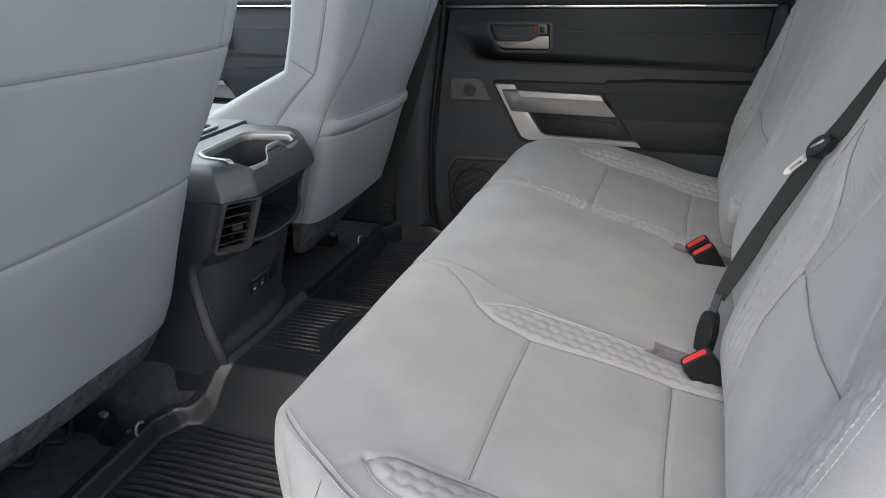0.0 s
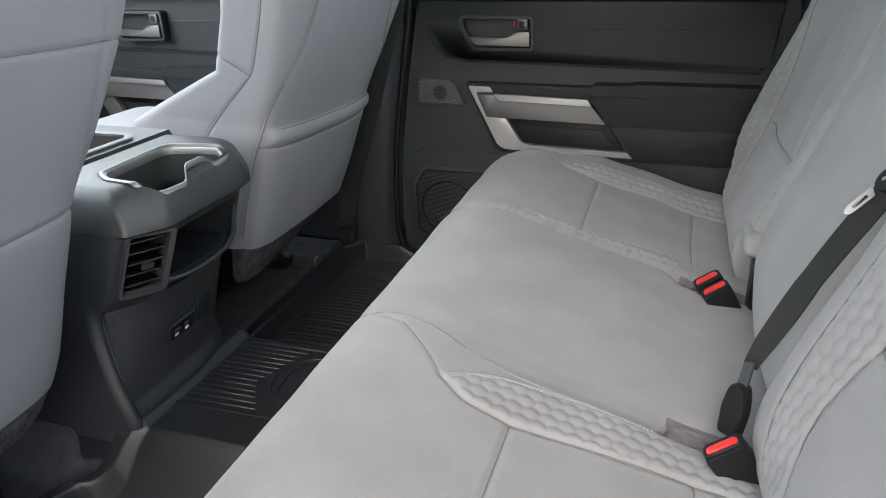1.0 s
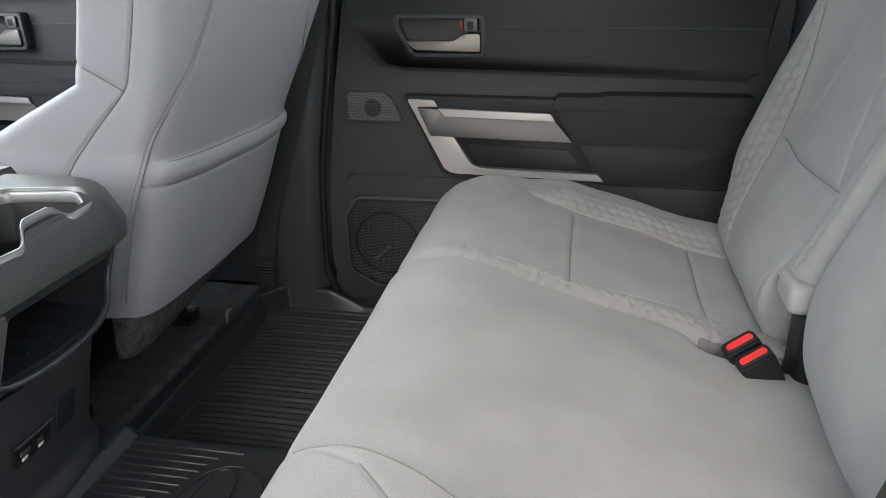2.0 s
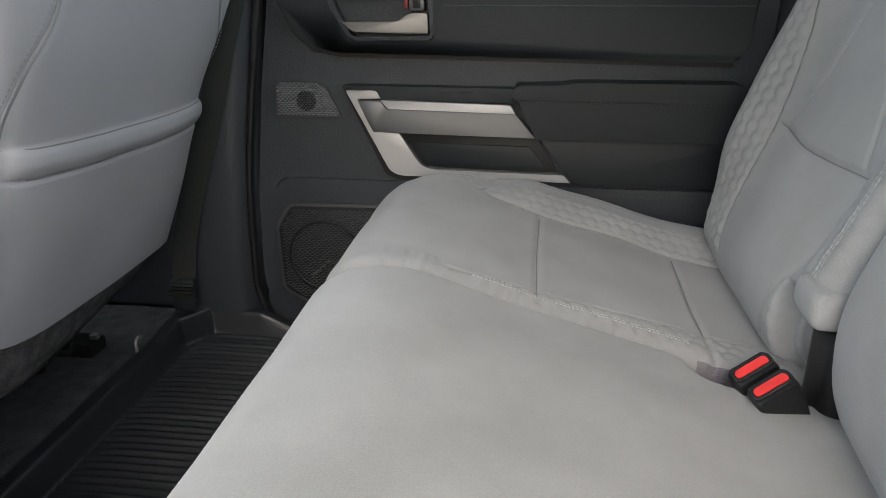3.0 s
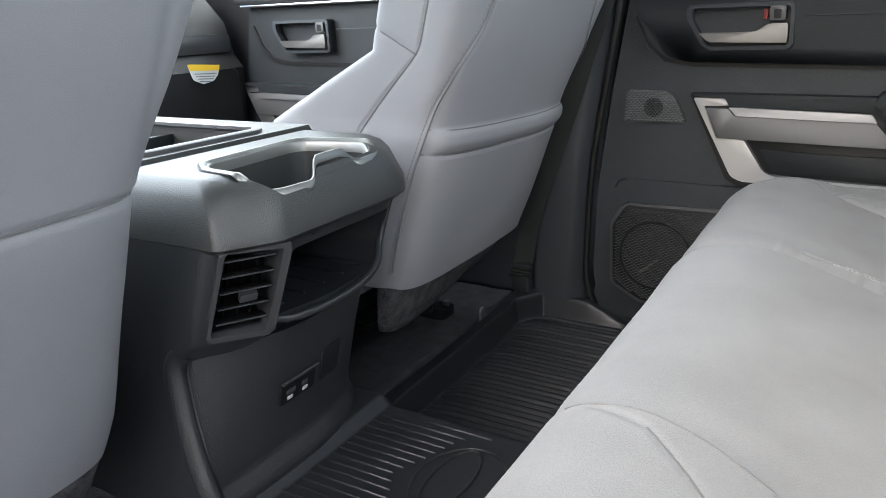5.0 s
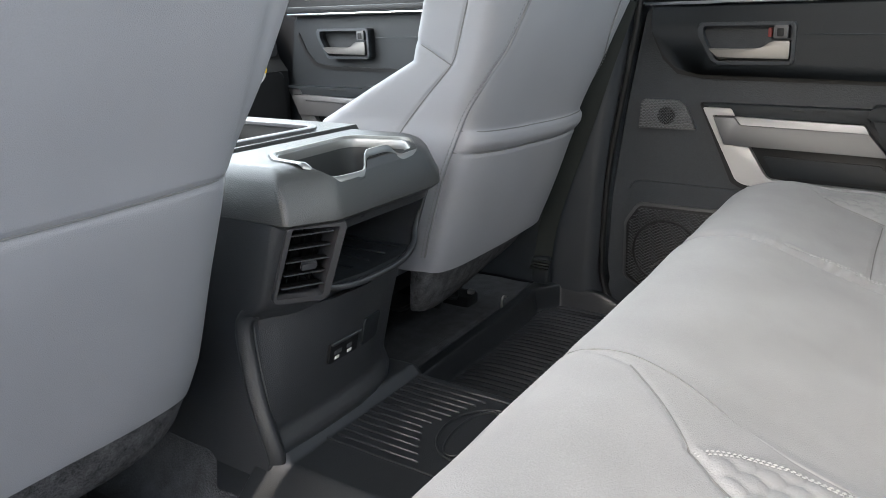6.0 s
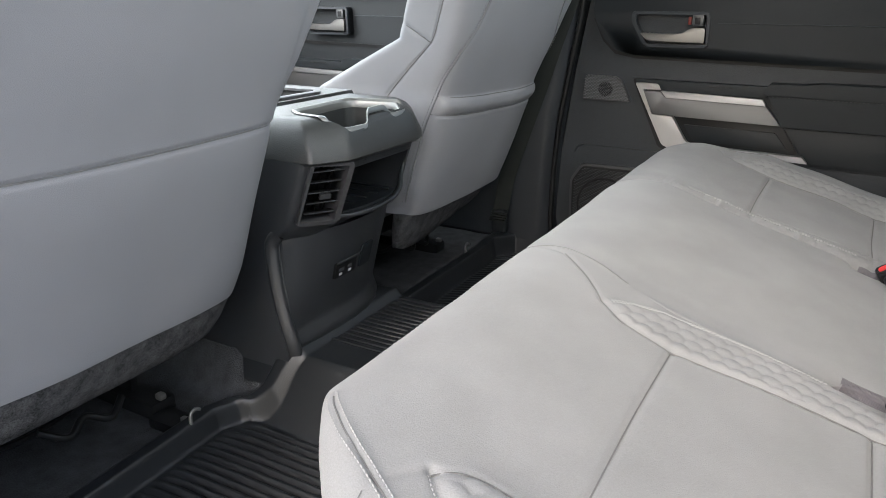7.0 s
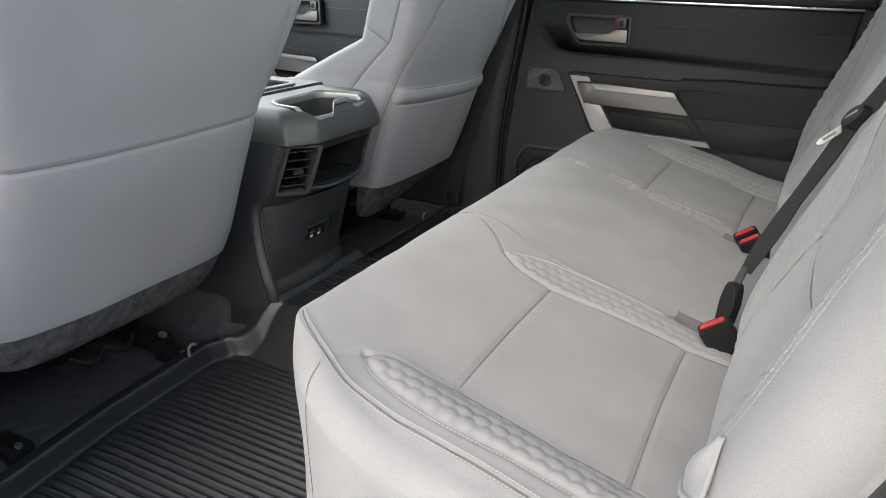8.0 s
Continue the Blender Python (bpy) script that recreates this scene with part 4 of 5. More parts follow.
    part("lever_face", plate(rounded([(-0.294 + dh, 0.588), (-0.283 + dh, 0.588), (-0.283 + dh, 0.575), (-0.293 + dh, 0.575)], 0.002), facing_y(y - 0.0176), 0.002, 0.0003), PLASTIC_BLACK, lever)
    part("lock_mark", plate([(-0.3095 + dh, 0.589), (-0.3035 + dh, 0.589), (-0.3035 + dh, 0.574), (-0.3095 + dh, 0.574)], facing_y(y - 0.002), 0.012, 0.0005), DARK_RED, w, "red lock mark")
    # armrest with its silver frame
    f = da
    part("switch_bar", plate(rounded([(-0.400 + f, 0.463), (-0.142 + f, 0.461), (-0.142 + f, 0.440), (-0.345 + f, 0.443), (-0.352 + f, 0.456), (-0.398 + f, 0.458)], 0.002), facing_y(y - 0.020), 0.03, 0.004, 3), SOFT_BLACK, w, "dark switch bar")
    for sx in (-0.245, -0.215):
        part("switch", box(sx - 0.010 + f, sx + 0.010 + f, y - 0.0212, y - 0.018, 0.4545, 0.4575, 0.0008), PLASTIC_BLACK, w)
    ring = [(-0.403 + f, 0.455), (-0.350 + f, 0.455), (-0.343 + f, 0.443), (-0.385 + f, 0.442), (-0.363 + f, 0.391), (-0.320 + f, 0.389), (-0.287 + f, 0.338), (-0.266 + f, 0.333), (-0.064 + f, 0.329), (-0.052 + f, 0.317), (-0.322 + f, 0.322), (-0.337 + f, 0.330)]
    part("silver_frame", plate(rounded(ring, [0.004, 0.001, 0.001, 0.002, 0.002, 0.002, 0.012, 0.01, 0.001, 0.001, 0.01, 0.006]), facing_y(y - 0.010), 0.016, 0.002), trim, w, "satin silver angular trim")
    # the silver frame's shadow, laid on as a black plate
    shadow = [(-0.410 + f, 0.462), (-0.398 + f, 0.462), (-0.337 + f, 0.335), (-0.322 + f, 0.325), (-0.15 + f, 0.320), (-0.15 + f, 0.314), (-0.325 + f, 0.314), (-0.345 + f, 0.324)]
    part("trim_shadow", plate(rounded(shadow, 0.004), facing_y(y - 0.006), 0.014, 0.002), PLASTIC_BLACK, w)
    bar = [(-0.381 + f, 0.440), (-0.346 + f, 0.440), (-0.336 + f, 0.428), (-0.141 + f, 0.424), (-0.109 + f, 0.388), (-0.359 + f, 0.393)]
    part("pull_bar", plate(rounded(bar, 0.002), facing_y(y - 0.022), 0.028, 0.003), SILVER_DARK, w, "gunmetal pull bar")
    lip = [(-0.345 + f, 0.4425), (-0.148 + f, 0.4375), (-0.140 + f, 0.425), (-0.333 + f, 0.4295)]
    part("pull_lip", plate(rounded(lip, 0.002), facing_y(y - 0.0265), 0.012, 0.002), trim, w, "bright upper lip")
    pk = [(-0.318 + f, 0.389), (-0.108 + f, 0.386), (-0.072 + f, 0.331), (-0.284 + f, 0.336)]
    part("pocket", plate(rounded(pk, 0.003), facing_y(y + 0.001), 0.012, 0.001), PLASTIC_BLACK, w, "black pocket under the pull bar")
    part("pocket_back", plate(rounded([(-0.296 + f, 0.374), (-0.118 + f, 0.371), (-0.092 + f, 0.339), (-0.275 + f, 0.341)], 0.003), facing_y(y - 0.0035), 0.01, 0.001), SOFT_BLACK, w)
    end = rear - 0.03
    pad = [(-0.144 + f, 0.460), (-0.138 + f, 0.468), (-0.10 + f, 0.469), (end, 0.470), (end, 0.388), (-0.108 + f, 0.388)]
    part("armrest", plate(rounded(pad, [0.006, 0.006, 0.01, 0.01, 0.002, 0.002]), facing_y(y - 0.032), 0.045, 0.010, 4), SOFT_BLACK, w, "black padded armrest")
    part("armrest_cap", plate(rounded([(-0.146 + f, 0.456), (-0.139 + f, 0.4685), (-0.07 + f, 0.4695), (-0.055 + f, 0.473), (end + 0.002, 0.473), (end + 0.002, 0.446), (-0.146 + f, 0.447)], 0.004), facing_y(y - 0.036), 0.05, 0.009, 4), SOFT_BLACK, w, "black stitched armrest top")
    part("armrest_stitching", stitches([([(-0.14 + f, y - 0.0335, 0.4445), (end, y - 0.0335, 0.4435)], [(0, -1, 0), (0, -1, 0)])], 0.004, 0.003), PLASTIC, w)["kind"] = "stuff"
    low = [(-0.101 + f, 0.385), (end, 0.385), (end, 0.318), (-0.05 + f, 0.318)]
    part("arm_panel", plate(rounded(low, 0.002), facing_y(y - 0.018), 0.03, 0.004, 3), SOFT_BLACK, w, "black soft panel under the armrest")
    # small speaker with a moulded grille
    if speaker:
        tw = rounded([(-0.516, 0.464), (-0.449, 0.464), (-0.436, 0.456), (-0.414, 0.412), (-0.520, 0.411)], 0.004)
        part("tweeter_plate", plate(tw, facing_y(y - 0.001), 0.012, 0.002), PLASTIC, w, "tweeter plate with a fine raised grille")
        part("tweeter_grille", grille([(a * 0.97 - 0.469 * 0.03, b * 0.96 + 0.437 * 0.04) for a, b in tw], y - 0.0012, 0.0070, 0.0036, 0.5, 0.42), GRILLE, w)
        disc = [(-0.469 + 0.016 * math.cos(k * math.tau / 28), 0.436 + 0.016 * math.sin(k * math.tau / 28)) for k in range(28)]
        part("tweeter_disc", plate(disc, facing_y(y - 0.0022), 0.006, 0.001), PLASTIC_BLACK, w)
        part("tweeter_mesh", grille(disc, y - 0.0024, 0.005, 0.0021), PLASTIC, w)
        sp = rounded([(-0.531, 0.225), (-0.508, 0.262), (-0.30, 0.264), (-0.30, 0.085), (-0.475, 0.087), (-0.527, 0.115)], 0.008)
        part("speaker_frame", plate(rounded([(-0.537, 0.228), (-0.512, 0.268), (-0.29, 0.270), (-0.29, 0.078), (-0.478, 0.080), (-0.534, 0.112)], 0.01), facing_y(y - 0.002), 0.012, 0.004, 3), PLASTIC, w)
        part("speaker_cover", plate(sp, facing_y(y - 0.0045), 0.008, 0.002), PLASTIC_BLACK, w, "black perforated speaker cover")
        part("speaker_grille", grille([(a * 0.97 - 0.43 * 0.03, b * 0.95 + 0.175 * 0.05) for a, b in sp], y - 0.0048, 0.0086, 0.0042, 0.36, 0.36), PLASTIC, w)
        ring_ = [(-0.452 + 0.062 * math.cos(k * math.tau / 40), y - 0.005, 0.176 + 0.062 * math.sin(k * math.tau / 40)) for k in range(40)]
        part("speaker_rim", sweep(ring_, 0.005, 0.004, up=(0, 1, 0), closed=True), PLASTIC_BLACK, w)
        for k, (mx, mz) in enumerate(((-0.474, 0.142), (-0.466, 0.149), (-0.458, 0.157), (-0.449, 0.165))):
            part("badge", plate([(mx - 0.004, mz - 0.003), (mx + 0.004, mz + 0.001), (mx + 0.003, mz + 0.005), (mx - 0.005, mz + 0.001)], facing_y(y - 0.0072), 0.002, 0.0004), HANDLE, w, "small silver mark")
    return w


door("door_1", "closed dark rear door with silver trim, armrest and speaker", 0.762, -0.55, 0.205, 0.0, 0.0, True, PLASTIC_GREY, SILVER)
# black panel here puts the front door's dimmer light into its colour
door("door_2", "closed dark front door with silver handle and armrest", 0.796, -1.45, -0.70, -0.905, -1.038, False, SOFT_BLACK, SILVER_DARK)


# ---- pillars ----
def pillar(name, line, width, deep, label):
    bm = loft([[(x - width / 2, y, z), (x - width * 0.3, y - deep, z), (x + width * 0.3, y - deep, z), (x + width / 2, y, z), (x + width / 2, y + 0.08, z), (x - width / 2, y + 0.08, z)] for x, y, z in line])
    bmesh.ops.bevel(bm, geom=[e for e in bm.edges if abs(e.verts[0].co.z - e.verts[1].co.z) > 0.03], offset=0.012, segments=3, profile=0.5, affect="EDGES", clamp_overlap=True)
    tagged(part(name, bm, PILLAR_TRIM), label, "pillar", kind="structure")


pillar("pillar_1", [(-0.634, 0.765, 0.01), (-0.640, 0.765, 0.12), (-0.628, 0.765, 0.35), (-0.598, 0.765, 0.60), (-0.55, 0.76, 1.22)], 0.135, 0.035, "dark plastic trim on the pillar between the doors")
pillar("pillar_2", [(0.27, 0.78, 0.02), (0.27, 0.78, 0.45), (0.275, 0.78, 0.62), (0.24, 0.76, 1.22)], 0.10, 0.03, "dark plastic trim on the rear pillar")
pillar("pillar_3", [(0.315, -0.70, 0.02), (0.325, -0.70, 0.40), (0.345, -0.70, 0.60), (0.27, -0.68, 1.22)], 0.12, -0.0, "dark plastic trim on the rear pillar at the doorway")
seal = [(-0.530, 0.752, 0.03), (-0.553, 0.752, 0.055), (-0.571, 0.752, 0.10), (-0.576, 0.752, 0.15), (-0.569, 0.752, 0.33), (-0.540, 0.752, 0.53), (-0.526, 0.752, 0.64), (-0.49, 0.752, 1.15)]
tagged(part("trim", sweep(seal, 0.011, 0.016, up=(0, 1, 0)), PLASTIC_BLACK), "black rubber door seal round the doorway", "seal", kind="structure")
tagged(part("trim", box(-0.62, 0.40, 0.735, 0.80, 0.0, 0.045, 0.012, 3), PLASTIC), "dark plastic door sill plate", "sill", kind="structure")


# front belt at the pillar
belt = thing("seat_belt", "black front seat belt hanging down beside the pillar", "seat belt")
part("webbing", sweep([(-0.540, 0.722, 0.64), (-0.574, 0.712, 0.53), (-0.605, 0.710, 0.43), (-0.667, 0.706, 0.24), (-0.684, 0.702, 0.14)], 0.038, 0.0025, up=(0.5, -0.85, 0.15)), WEBBING, belt)
part("anchor", box(-0.706, -0.666, 0.692, 0.712, 0.090, 0.148, 0.009, 4), SOFT_BLACK, belt, "black anchor cover")
for k in range(4):
    part("fold", box(-0.706 + 0.002 * k, -0.666 + 0.002 * k, 0.684, 0.692, 0.122 + 0.006 * k, 0.1252 + 0.006 * k, 0.001), WEBBING, belt)

# ---- floor covering ----
def hump(y, top, half, foot):
    return top * smooth((foot - np.abs(y - 0.042)) / (foot - half))


def mat_sheet():
    xs = np.r_[np.linspace(-0.775, -0.50, 125), np.linspace(-0.495, -0.18, 36)]
    ys = np.arange(-0.76, 0.7451, 0.0019)
    x, y = np.meshgrid(xs, ys, indexing="ij")
    z = 0.034 + hump(y, 0.098, 0.126, 0.190)
    mid = hump(y, 1.0, 0.126, 0.19)
    lip_x = np.interp(y, [-0.70, -0.57, -0.40, -0.185, -0.155, -0.125, -0.09, 0.19, 0.21, 0.235, 0.30, 0.60, 0.66], [-0.685, -0.692, -0.715, -0.727, -0.712, -0.668, -0.645, -0.645, -0.655, -0.692, -0.692, -0.692, -0.695])
    high = np.interp(y, [-0.7, 0.1, 0.3, 0.66], [0.032, 0.034, 0.040, 0.044])
    turn = smooth((y - 0.62) / 0.06)
    far_high = np.interp(x, [-0.66, -0.565, -0.50, -0.40], [0.048, 0.042, 0.012, 0.008])
    tall = (high * (1 - turn) + far_high * turn) * (1 - mid) + 0.012 * mid
    corner = (x + 0.692) * 0.83 - (y - 0.68) * 0.558
    inside_by = np.minimum(np.minimum(x - lip_x - 0.003, 0.733 - y), corner)
    z += tall * (1 - smooth(inside_by / (0.017 - 0.005 * turn - 0.006 * (y < -0.15))))
    z -= 0.06 * smooth((lip_x - 0.014 - x) / 0.010) * (1 - mid)
    well = (1 - hump(y, 1.0, 0.185, 0.205)) * step_in(x - lip_x, 0.034 - 0.014 * turn, 0.6, 0.011) * smooth((inside_by - 0.014) / 0.006)
    ribs = 0.5 + 0.5 * np.cos(2 * np.pi * y / 0.0142)
    z += well * 0.0080 * smooth((ribs - 0.25) / 0.5)
    z += 0.005 * np.exp(-(((np.abs(y - 0.042) - 0.192) / 0.006) ** 2)) * step_in(x, -0.74, -0.62, 0.02)
    me = grid_mesh(np.stack([x, y, z], -1))
    if me.polygons[2000].normal.z < 0:
        me.flip_normals()
    ob = part("floor_mat", me, RUBBER)
    tagged(ob, "black ribbed rubber floor mat with a raised lip", "floor mat")
    # raised bars and a plain ringed mark on the hump
    for k in range(14):
        y0 = -0.012 + 0.0130 * k
        end = float(np.interp(y0, [-0.02, 0.015, 0.055, 0.09, 0.142, 0.16], [-0.500, -0.523, -0.543, -0.526, -0.508, -0.470]))
        part("bar", box(-0.624, end, y0 - 0.0013, y0 + 0.0013, 0.129, 0.1345, 0.001, 1), RUBBER, ob)
    part("bar", box(-0.632, -0.30, -0.0265, -0.0235, 0.129, 0.1342, 0.001, 1), RUBBER, ob)
    for rx, ry, cx in ((0.048, 0.062, -0.472), (0.022, 0.056, -0.482)):
        ring = [(cx + rx * math.cos(k * math.tau / 44), 0.072 + ry * math.sin(k * math.tau / 44), 0.1325) for k in range(44)]
        part("ring", sweep(ring, 0.003, 0.005, closed=True), RUBBER, ob)


mat_sheet()


def carpet_sheet():
    xs, ys = np.arange(-1.74, -0.60, 0.010), np.arange(-0.74, 0.80, 0.010)
    x, y = np.meshgrid(xs, ys, indexing="ij")
    z = 0.028 + hump(y, 0.098, 0.126, 0.190) + 0.020 * smooth((-0.732 - x) / 0.015) + 0.10 * smooth((-0.95 - x) / 0.5)
    P = np.stack([x, y, z], -1)
    P[:, :, 2] += ripple(P, 25.0, 0.002)
    me = grid_mesh(P)
    if me.polygons[500].normal.z < 0:
        me.flip_normals()
    tagged(part("floor_carpet", me, CARPET), "black carpet over the transmission tunnel", "carpet", kind="structure")


carpet_sheet()


# ---- centre console ----
console = thing("centre_console", "dark plastic centre console with air vent, tray and cup holders", "console")


def console_ring(z, rear, left, right, back_l, back_r, front=-1.28, wide_l=0.047, wide_r=0.055, r=0.010):
    """Plan of the console at a height: its rear edge, bevelled at both corners."""
    pts = rounded([(front, right), (front, left), (rear - back_l, left), (rear - 0.002, left + wide_l), (rear - 0.003, right - wide_r), (rear - back_r, right)], [0, 0, r, r * 1.4, r * 3, r * 2], 5)
    return [(a, b, z) for a, b in pts]


def panel_rear(z):
    return float(np.interp(z, [0.02, 0.134, 0.142, 0.150, 0.160, 0.170, 0.182, 0.25, 0.29, 0.315], [-0.641, -0.638, -0.6345, -0.6335, -0.6375, -0.642, -0.6405, -0.6235, -0.612, -0.606]))


def lower_ring(z):
    """Plan of the console's lower part, bowed across, with a broad band at its left corner."""
    R = panel_rear(z)
    O = float(np.interp(z, [0.02, 0.15, 0.16, 0.19, 0.25, 0.30, 0.315], [-0.648, -0.648, -0.649, -0.660, -0.671, -0.675, -0.672]))
    I = min(O + 0.016, R - 0.004)
    pts = [(-1.28, 0.186), (-1.28, -0.105), (O - 0.004, -0.105), (O, -0.104), (I, -0.094), (I + 0.001, -0.089)]
    pts += [(I + (R - I) * f, q) for f, q in ((0.30, -0.078), (0.55, -0.062), (0.78, -0.042), (0.94, -0.018))]
    pts += [(R + f, q) for f, q in ((0, 0.012), (0, 0.045), (-0.004, 0.085), (-0.014, 0.122), (-0.034, 0.154), (-0.06, 0.174), (-0.09, 0.184))]
    return [(a, b, z) for a, b in pts]


part("lower_panel", loft([lower_ring(q) for q in (0.02, 0.10, 0.134, 0.138, 0.142, 0.146, 0.150, 0.155, 0.160, 0.165, 0.170, 0.176, 0.182, 0.22, 0.25, 0.27, 0.29, 0.302, 0.315)]), PLASTIC, console, "dark grained lower rear panel of the console")
body = part("body", loft([
    console_ring(0.290, -0.640, -0.106, 0.184, 0.038, 0.045),
    console_ring(0.303, -0.632, -0.106, 0.184, 0.040, 0.046),
    console_ring(0.320, -0.607, -0.106, 0.184, 0.036, 0.046),
    console_ring(0.334, -0.598, -0.106, 0.184, 0.031, 0.045),
    console_ring(0.425, -0.566, -0.106, 0.184, 0.031, 0.045)]), PLASTIC, console, "dark grey console body")
tray_hole = rounded([(-0.040, 0.334), (0.118, 0.334), (0.150, 0.352), (0.168, 0.405), (-0.030, 0.405)], 0.008)
cut(body, [plate(tray_hole, facing_x(-0.40), 0.34, 0)])
# raised band at the corner of the lower panel
part("panel_edge", sweep([(-0.655, -0.098, 0.318), (-0.667, -0.1005, 0.300), (-0.664, -0.1005, 0.25), (-0.656, -0.1005, 0.205), (-0.649, -0.1000, 0.178), (-0.642, -0.098, 0.150), (-0.642, -0.096, 0.135)], 0.020, 0.013, up=(0.5, -0.8, 0)), PLASTIC, console, "raised band along the panel's corner")
# open tray
part("tray_floor", plate(rounded([(-0.735, -0.036), (-0.600, -0.036), (-0.590, 0.02), (-0.592, 0.09), (-0.612, 0.145), (-0.735, 0.15)], 0.01), facing_z(0.339), 0.006, 0.002), RUBBER, console, "black rubber tray mat")
for k in range(5):
    part("tray_rib", box(-0.715, -0.612, -0.012 + 0.031 * k, -0.009 + 0.031 * k, 0.338, 0.3415, 0.001), RUBBER, console)
part("tray_lip", sweep([(-0.607, -0.042, 0.338), (-0.591, -0.020, 0.3335), (-0.585, 0.03, 0.332), (-0.588, 0.085, 0.334), (-0.600, 0.128, 0.341), (-0.612, 0.150, 0.356), (-0.612, 0.166, 0.385), (-0.607, 0.174, 0.41)], 0.008, 0.007), PLASTIC, console, "rounded tray lip")
part("tray_back", box(-0.745, -0.735, -0.045, 0.17, 0.335, 0.41, 0.002), PLASTIC_BLACK, console)

# air vent on the bevelled corner
TL, TR, BL = Vector((-0.591, -0.094, 0.420)), Vector((-0.5640, -0.050, 0.417)), Vector((-0.6165, -0.096, 0.339))
e1, e2 = (TR - TL).normalized(), (TL - BL).normalized()
en = e1.cross(e2).normalized()
if en.x < 0:
    en = -en
W, Hh = (TR - TL).length, (TL - BL).length
vent = lambda a, b, d: tuple(TL + e1 * a - e2 * b + en * (0.005 - d))
outer = rounded([(-0.004, -0.003), (W + 0.006, -0.003), (W + 0.002, Hh + 0.004), (-0.006, Hh + 0.004)], 0.005)
vf = part("vent_frame", plate(outer, vent, 0.014, 0.003, 3), VENT_TRIM, console, "dark satin vent surround")
hole = rounded([(0.001, 0.001), (W - 0.0015, 0.001), (W - 0.0055, Hh - 0.002), (-0.003, Hh - 0.002)], 0.003)
cut(vf, [plate(hole, lambda a, b, d: vent(a, b, d - 0.01), 0.04, 0)])
cut(body, [plate(hole, lambda a, b, d: vent(a, b, d - 0.01), 0.055, 0)])
part("vent_back", plate(hole, lambda a, b, d: vent(a, b, d + 0.040), 0.003, 0), VENT_SHADE, vf)
for k in range(5):
    b0 = 0.009 + k * (Hh - 0.018) / 4.3
    blade = lambda a, q, d, b0=b0: vent(a, b0 + d + q * 0.40 - 0.06 * a, q + 0.003)
    part("slat", plate(rounded([(0.002, 0.0025), (W - 0.006, 0.0025), (W - 0.006, 0.020), (0.002, 0.020)], 0.002), blade, 0.0018, 0.0005), VENT_SHADE, vf)
    # lighter bar paints the slat's lit front edge
    part("slat_highlight", sweep([vent(0.002, b0 + 0.0018, 0.004), vent(W - 0.006, b0 + 0.0018 - 0.06 * W, 0.004)], 0.0012, 0.0016, up=tuple(en), step=0.01), PLASTIC, vf)
part("tab", plate(rounded([(0.018, 0.043), (0.033, 0.0415), (0.033, 0.0485), (0.018, 0.050)], 0.001), lambda a, b, d: vent(a, b, d - 0.0005), 0.006, 0.001), PLASTIC, vf)
for k in range(3):
    part("vane", plate([(0.012 + 0.012 * k, 0.006), (0.0135 + 0.012 * k, 0.006), (0.0135 + 0.012 * k, Hh - 0.006), (0.012 + 0.012 * k, Hh - 0.006)], lambda a, b, d: vent(a, b, d + 0.024), 0.010, 0), VENT_SHADE, vf)

# sockets and blank cover
face_x = lambda a, b, d: (panel_rear(b) - 0.11 * max(0.0, a - 0.045) - d + 0.0005, a, b)
usb = part("usb_socket", plate(rounded([(-0.016, 0.226), (0.036, 0.226), (0.036, 0.252), (-0.016, 0.252)], 0.002), lambda a, b, d: face_x(a, b, d - 0.002), 0.006, 0.001), PLASTIC_BLACK, console, "black double charging socket")
for k in range(2):
    y0 = -0.008 + k * 0.023
    part("port", plate(rounded([(y0, 0.236), (y0 + 0.013 - 0.004 * k, 0.236), (y0 + 0.013 - 0.004 * k, 0.2415), (y0, 0.2415)], 0.001), lambda a, b, d: face_x(a, b, d - 0.0027), 0.002, 0.0004), SILVER_DARK, usb)
    part("mark", plate(rounded([(y0 + 0.002, 0.229), (y0 + 0.010, 0.229), (y0 + 0.010, 0.2335), (y0 + 0.002, 0.2335)], 0.001), lambda a, b, d: face_x(a, b, d - 0.0024), 0.001, 0.0002), WHITE, usb, "small pale symbol")
part("usb_flap", sweep([face_x(-0.017, 0.2535, -0.004), face_x(0.01, 0.2535, -0.0045), face_x(0.037, 0.2535, -0.004)], 0.003, 0.003), PLASTIC, console)
part("blank_cover", plate(rounded([(0.046, 0.226), (0.080, 0.226), (0.080, 0.264), (0.046, 0.264)], 0.003), lambda a, b, d: face_x(a, b, d - 0.0022), 0.004, 0.0006), SOFT_BLACK, console, "smooth blank socket cover")

# top with the cup holders
def lid_ring(z, rear, inset):
    return console_ring(z, rear, -0.107 + inset, 0.184 - inset, 0.030, 0.040, front=-0.704 - inset * 0.4, r=0.006)


lid = part("lid", loft([lid_ring(0.419, -0.560, 0.004), lid_ring(0.4235, -0.555, 0.0), lid_ring(0.432, -0.5555, 0.0005), lid_ring(0.462, -0.568, 0.008), lid_ring(0.470, -0.574, 0.013), lid_ring(0.475, -0.583, 0.020), lid_ring(0.4765, -0.590, 0.026)]), CONSOLE_TOP, console, "grained charcoal console top")
CUP = rounded([(-0.664, -0.034), (-0.640, -0.052), (-0.596, -0.058), (-0.576, -0.034), (-0.572, 0.002), (-0.582, 0.016), (-0.584, 0.056), (-0.575, 0.070), (-0.578, 0.100), (-0.592, 0.112), (-0.608, 0.112), (-0.666, 0.100), (-0.672, 0.085)], 0.007)
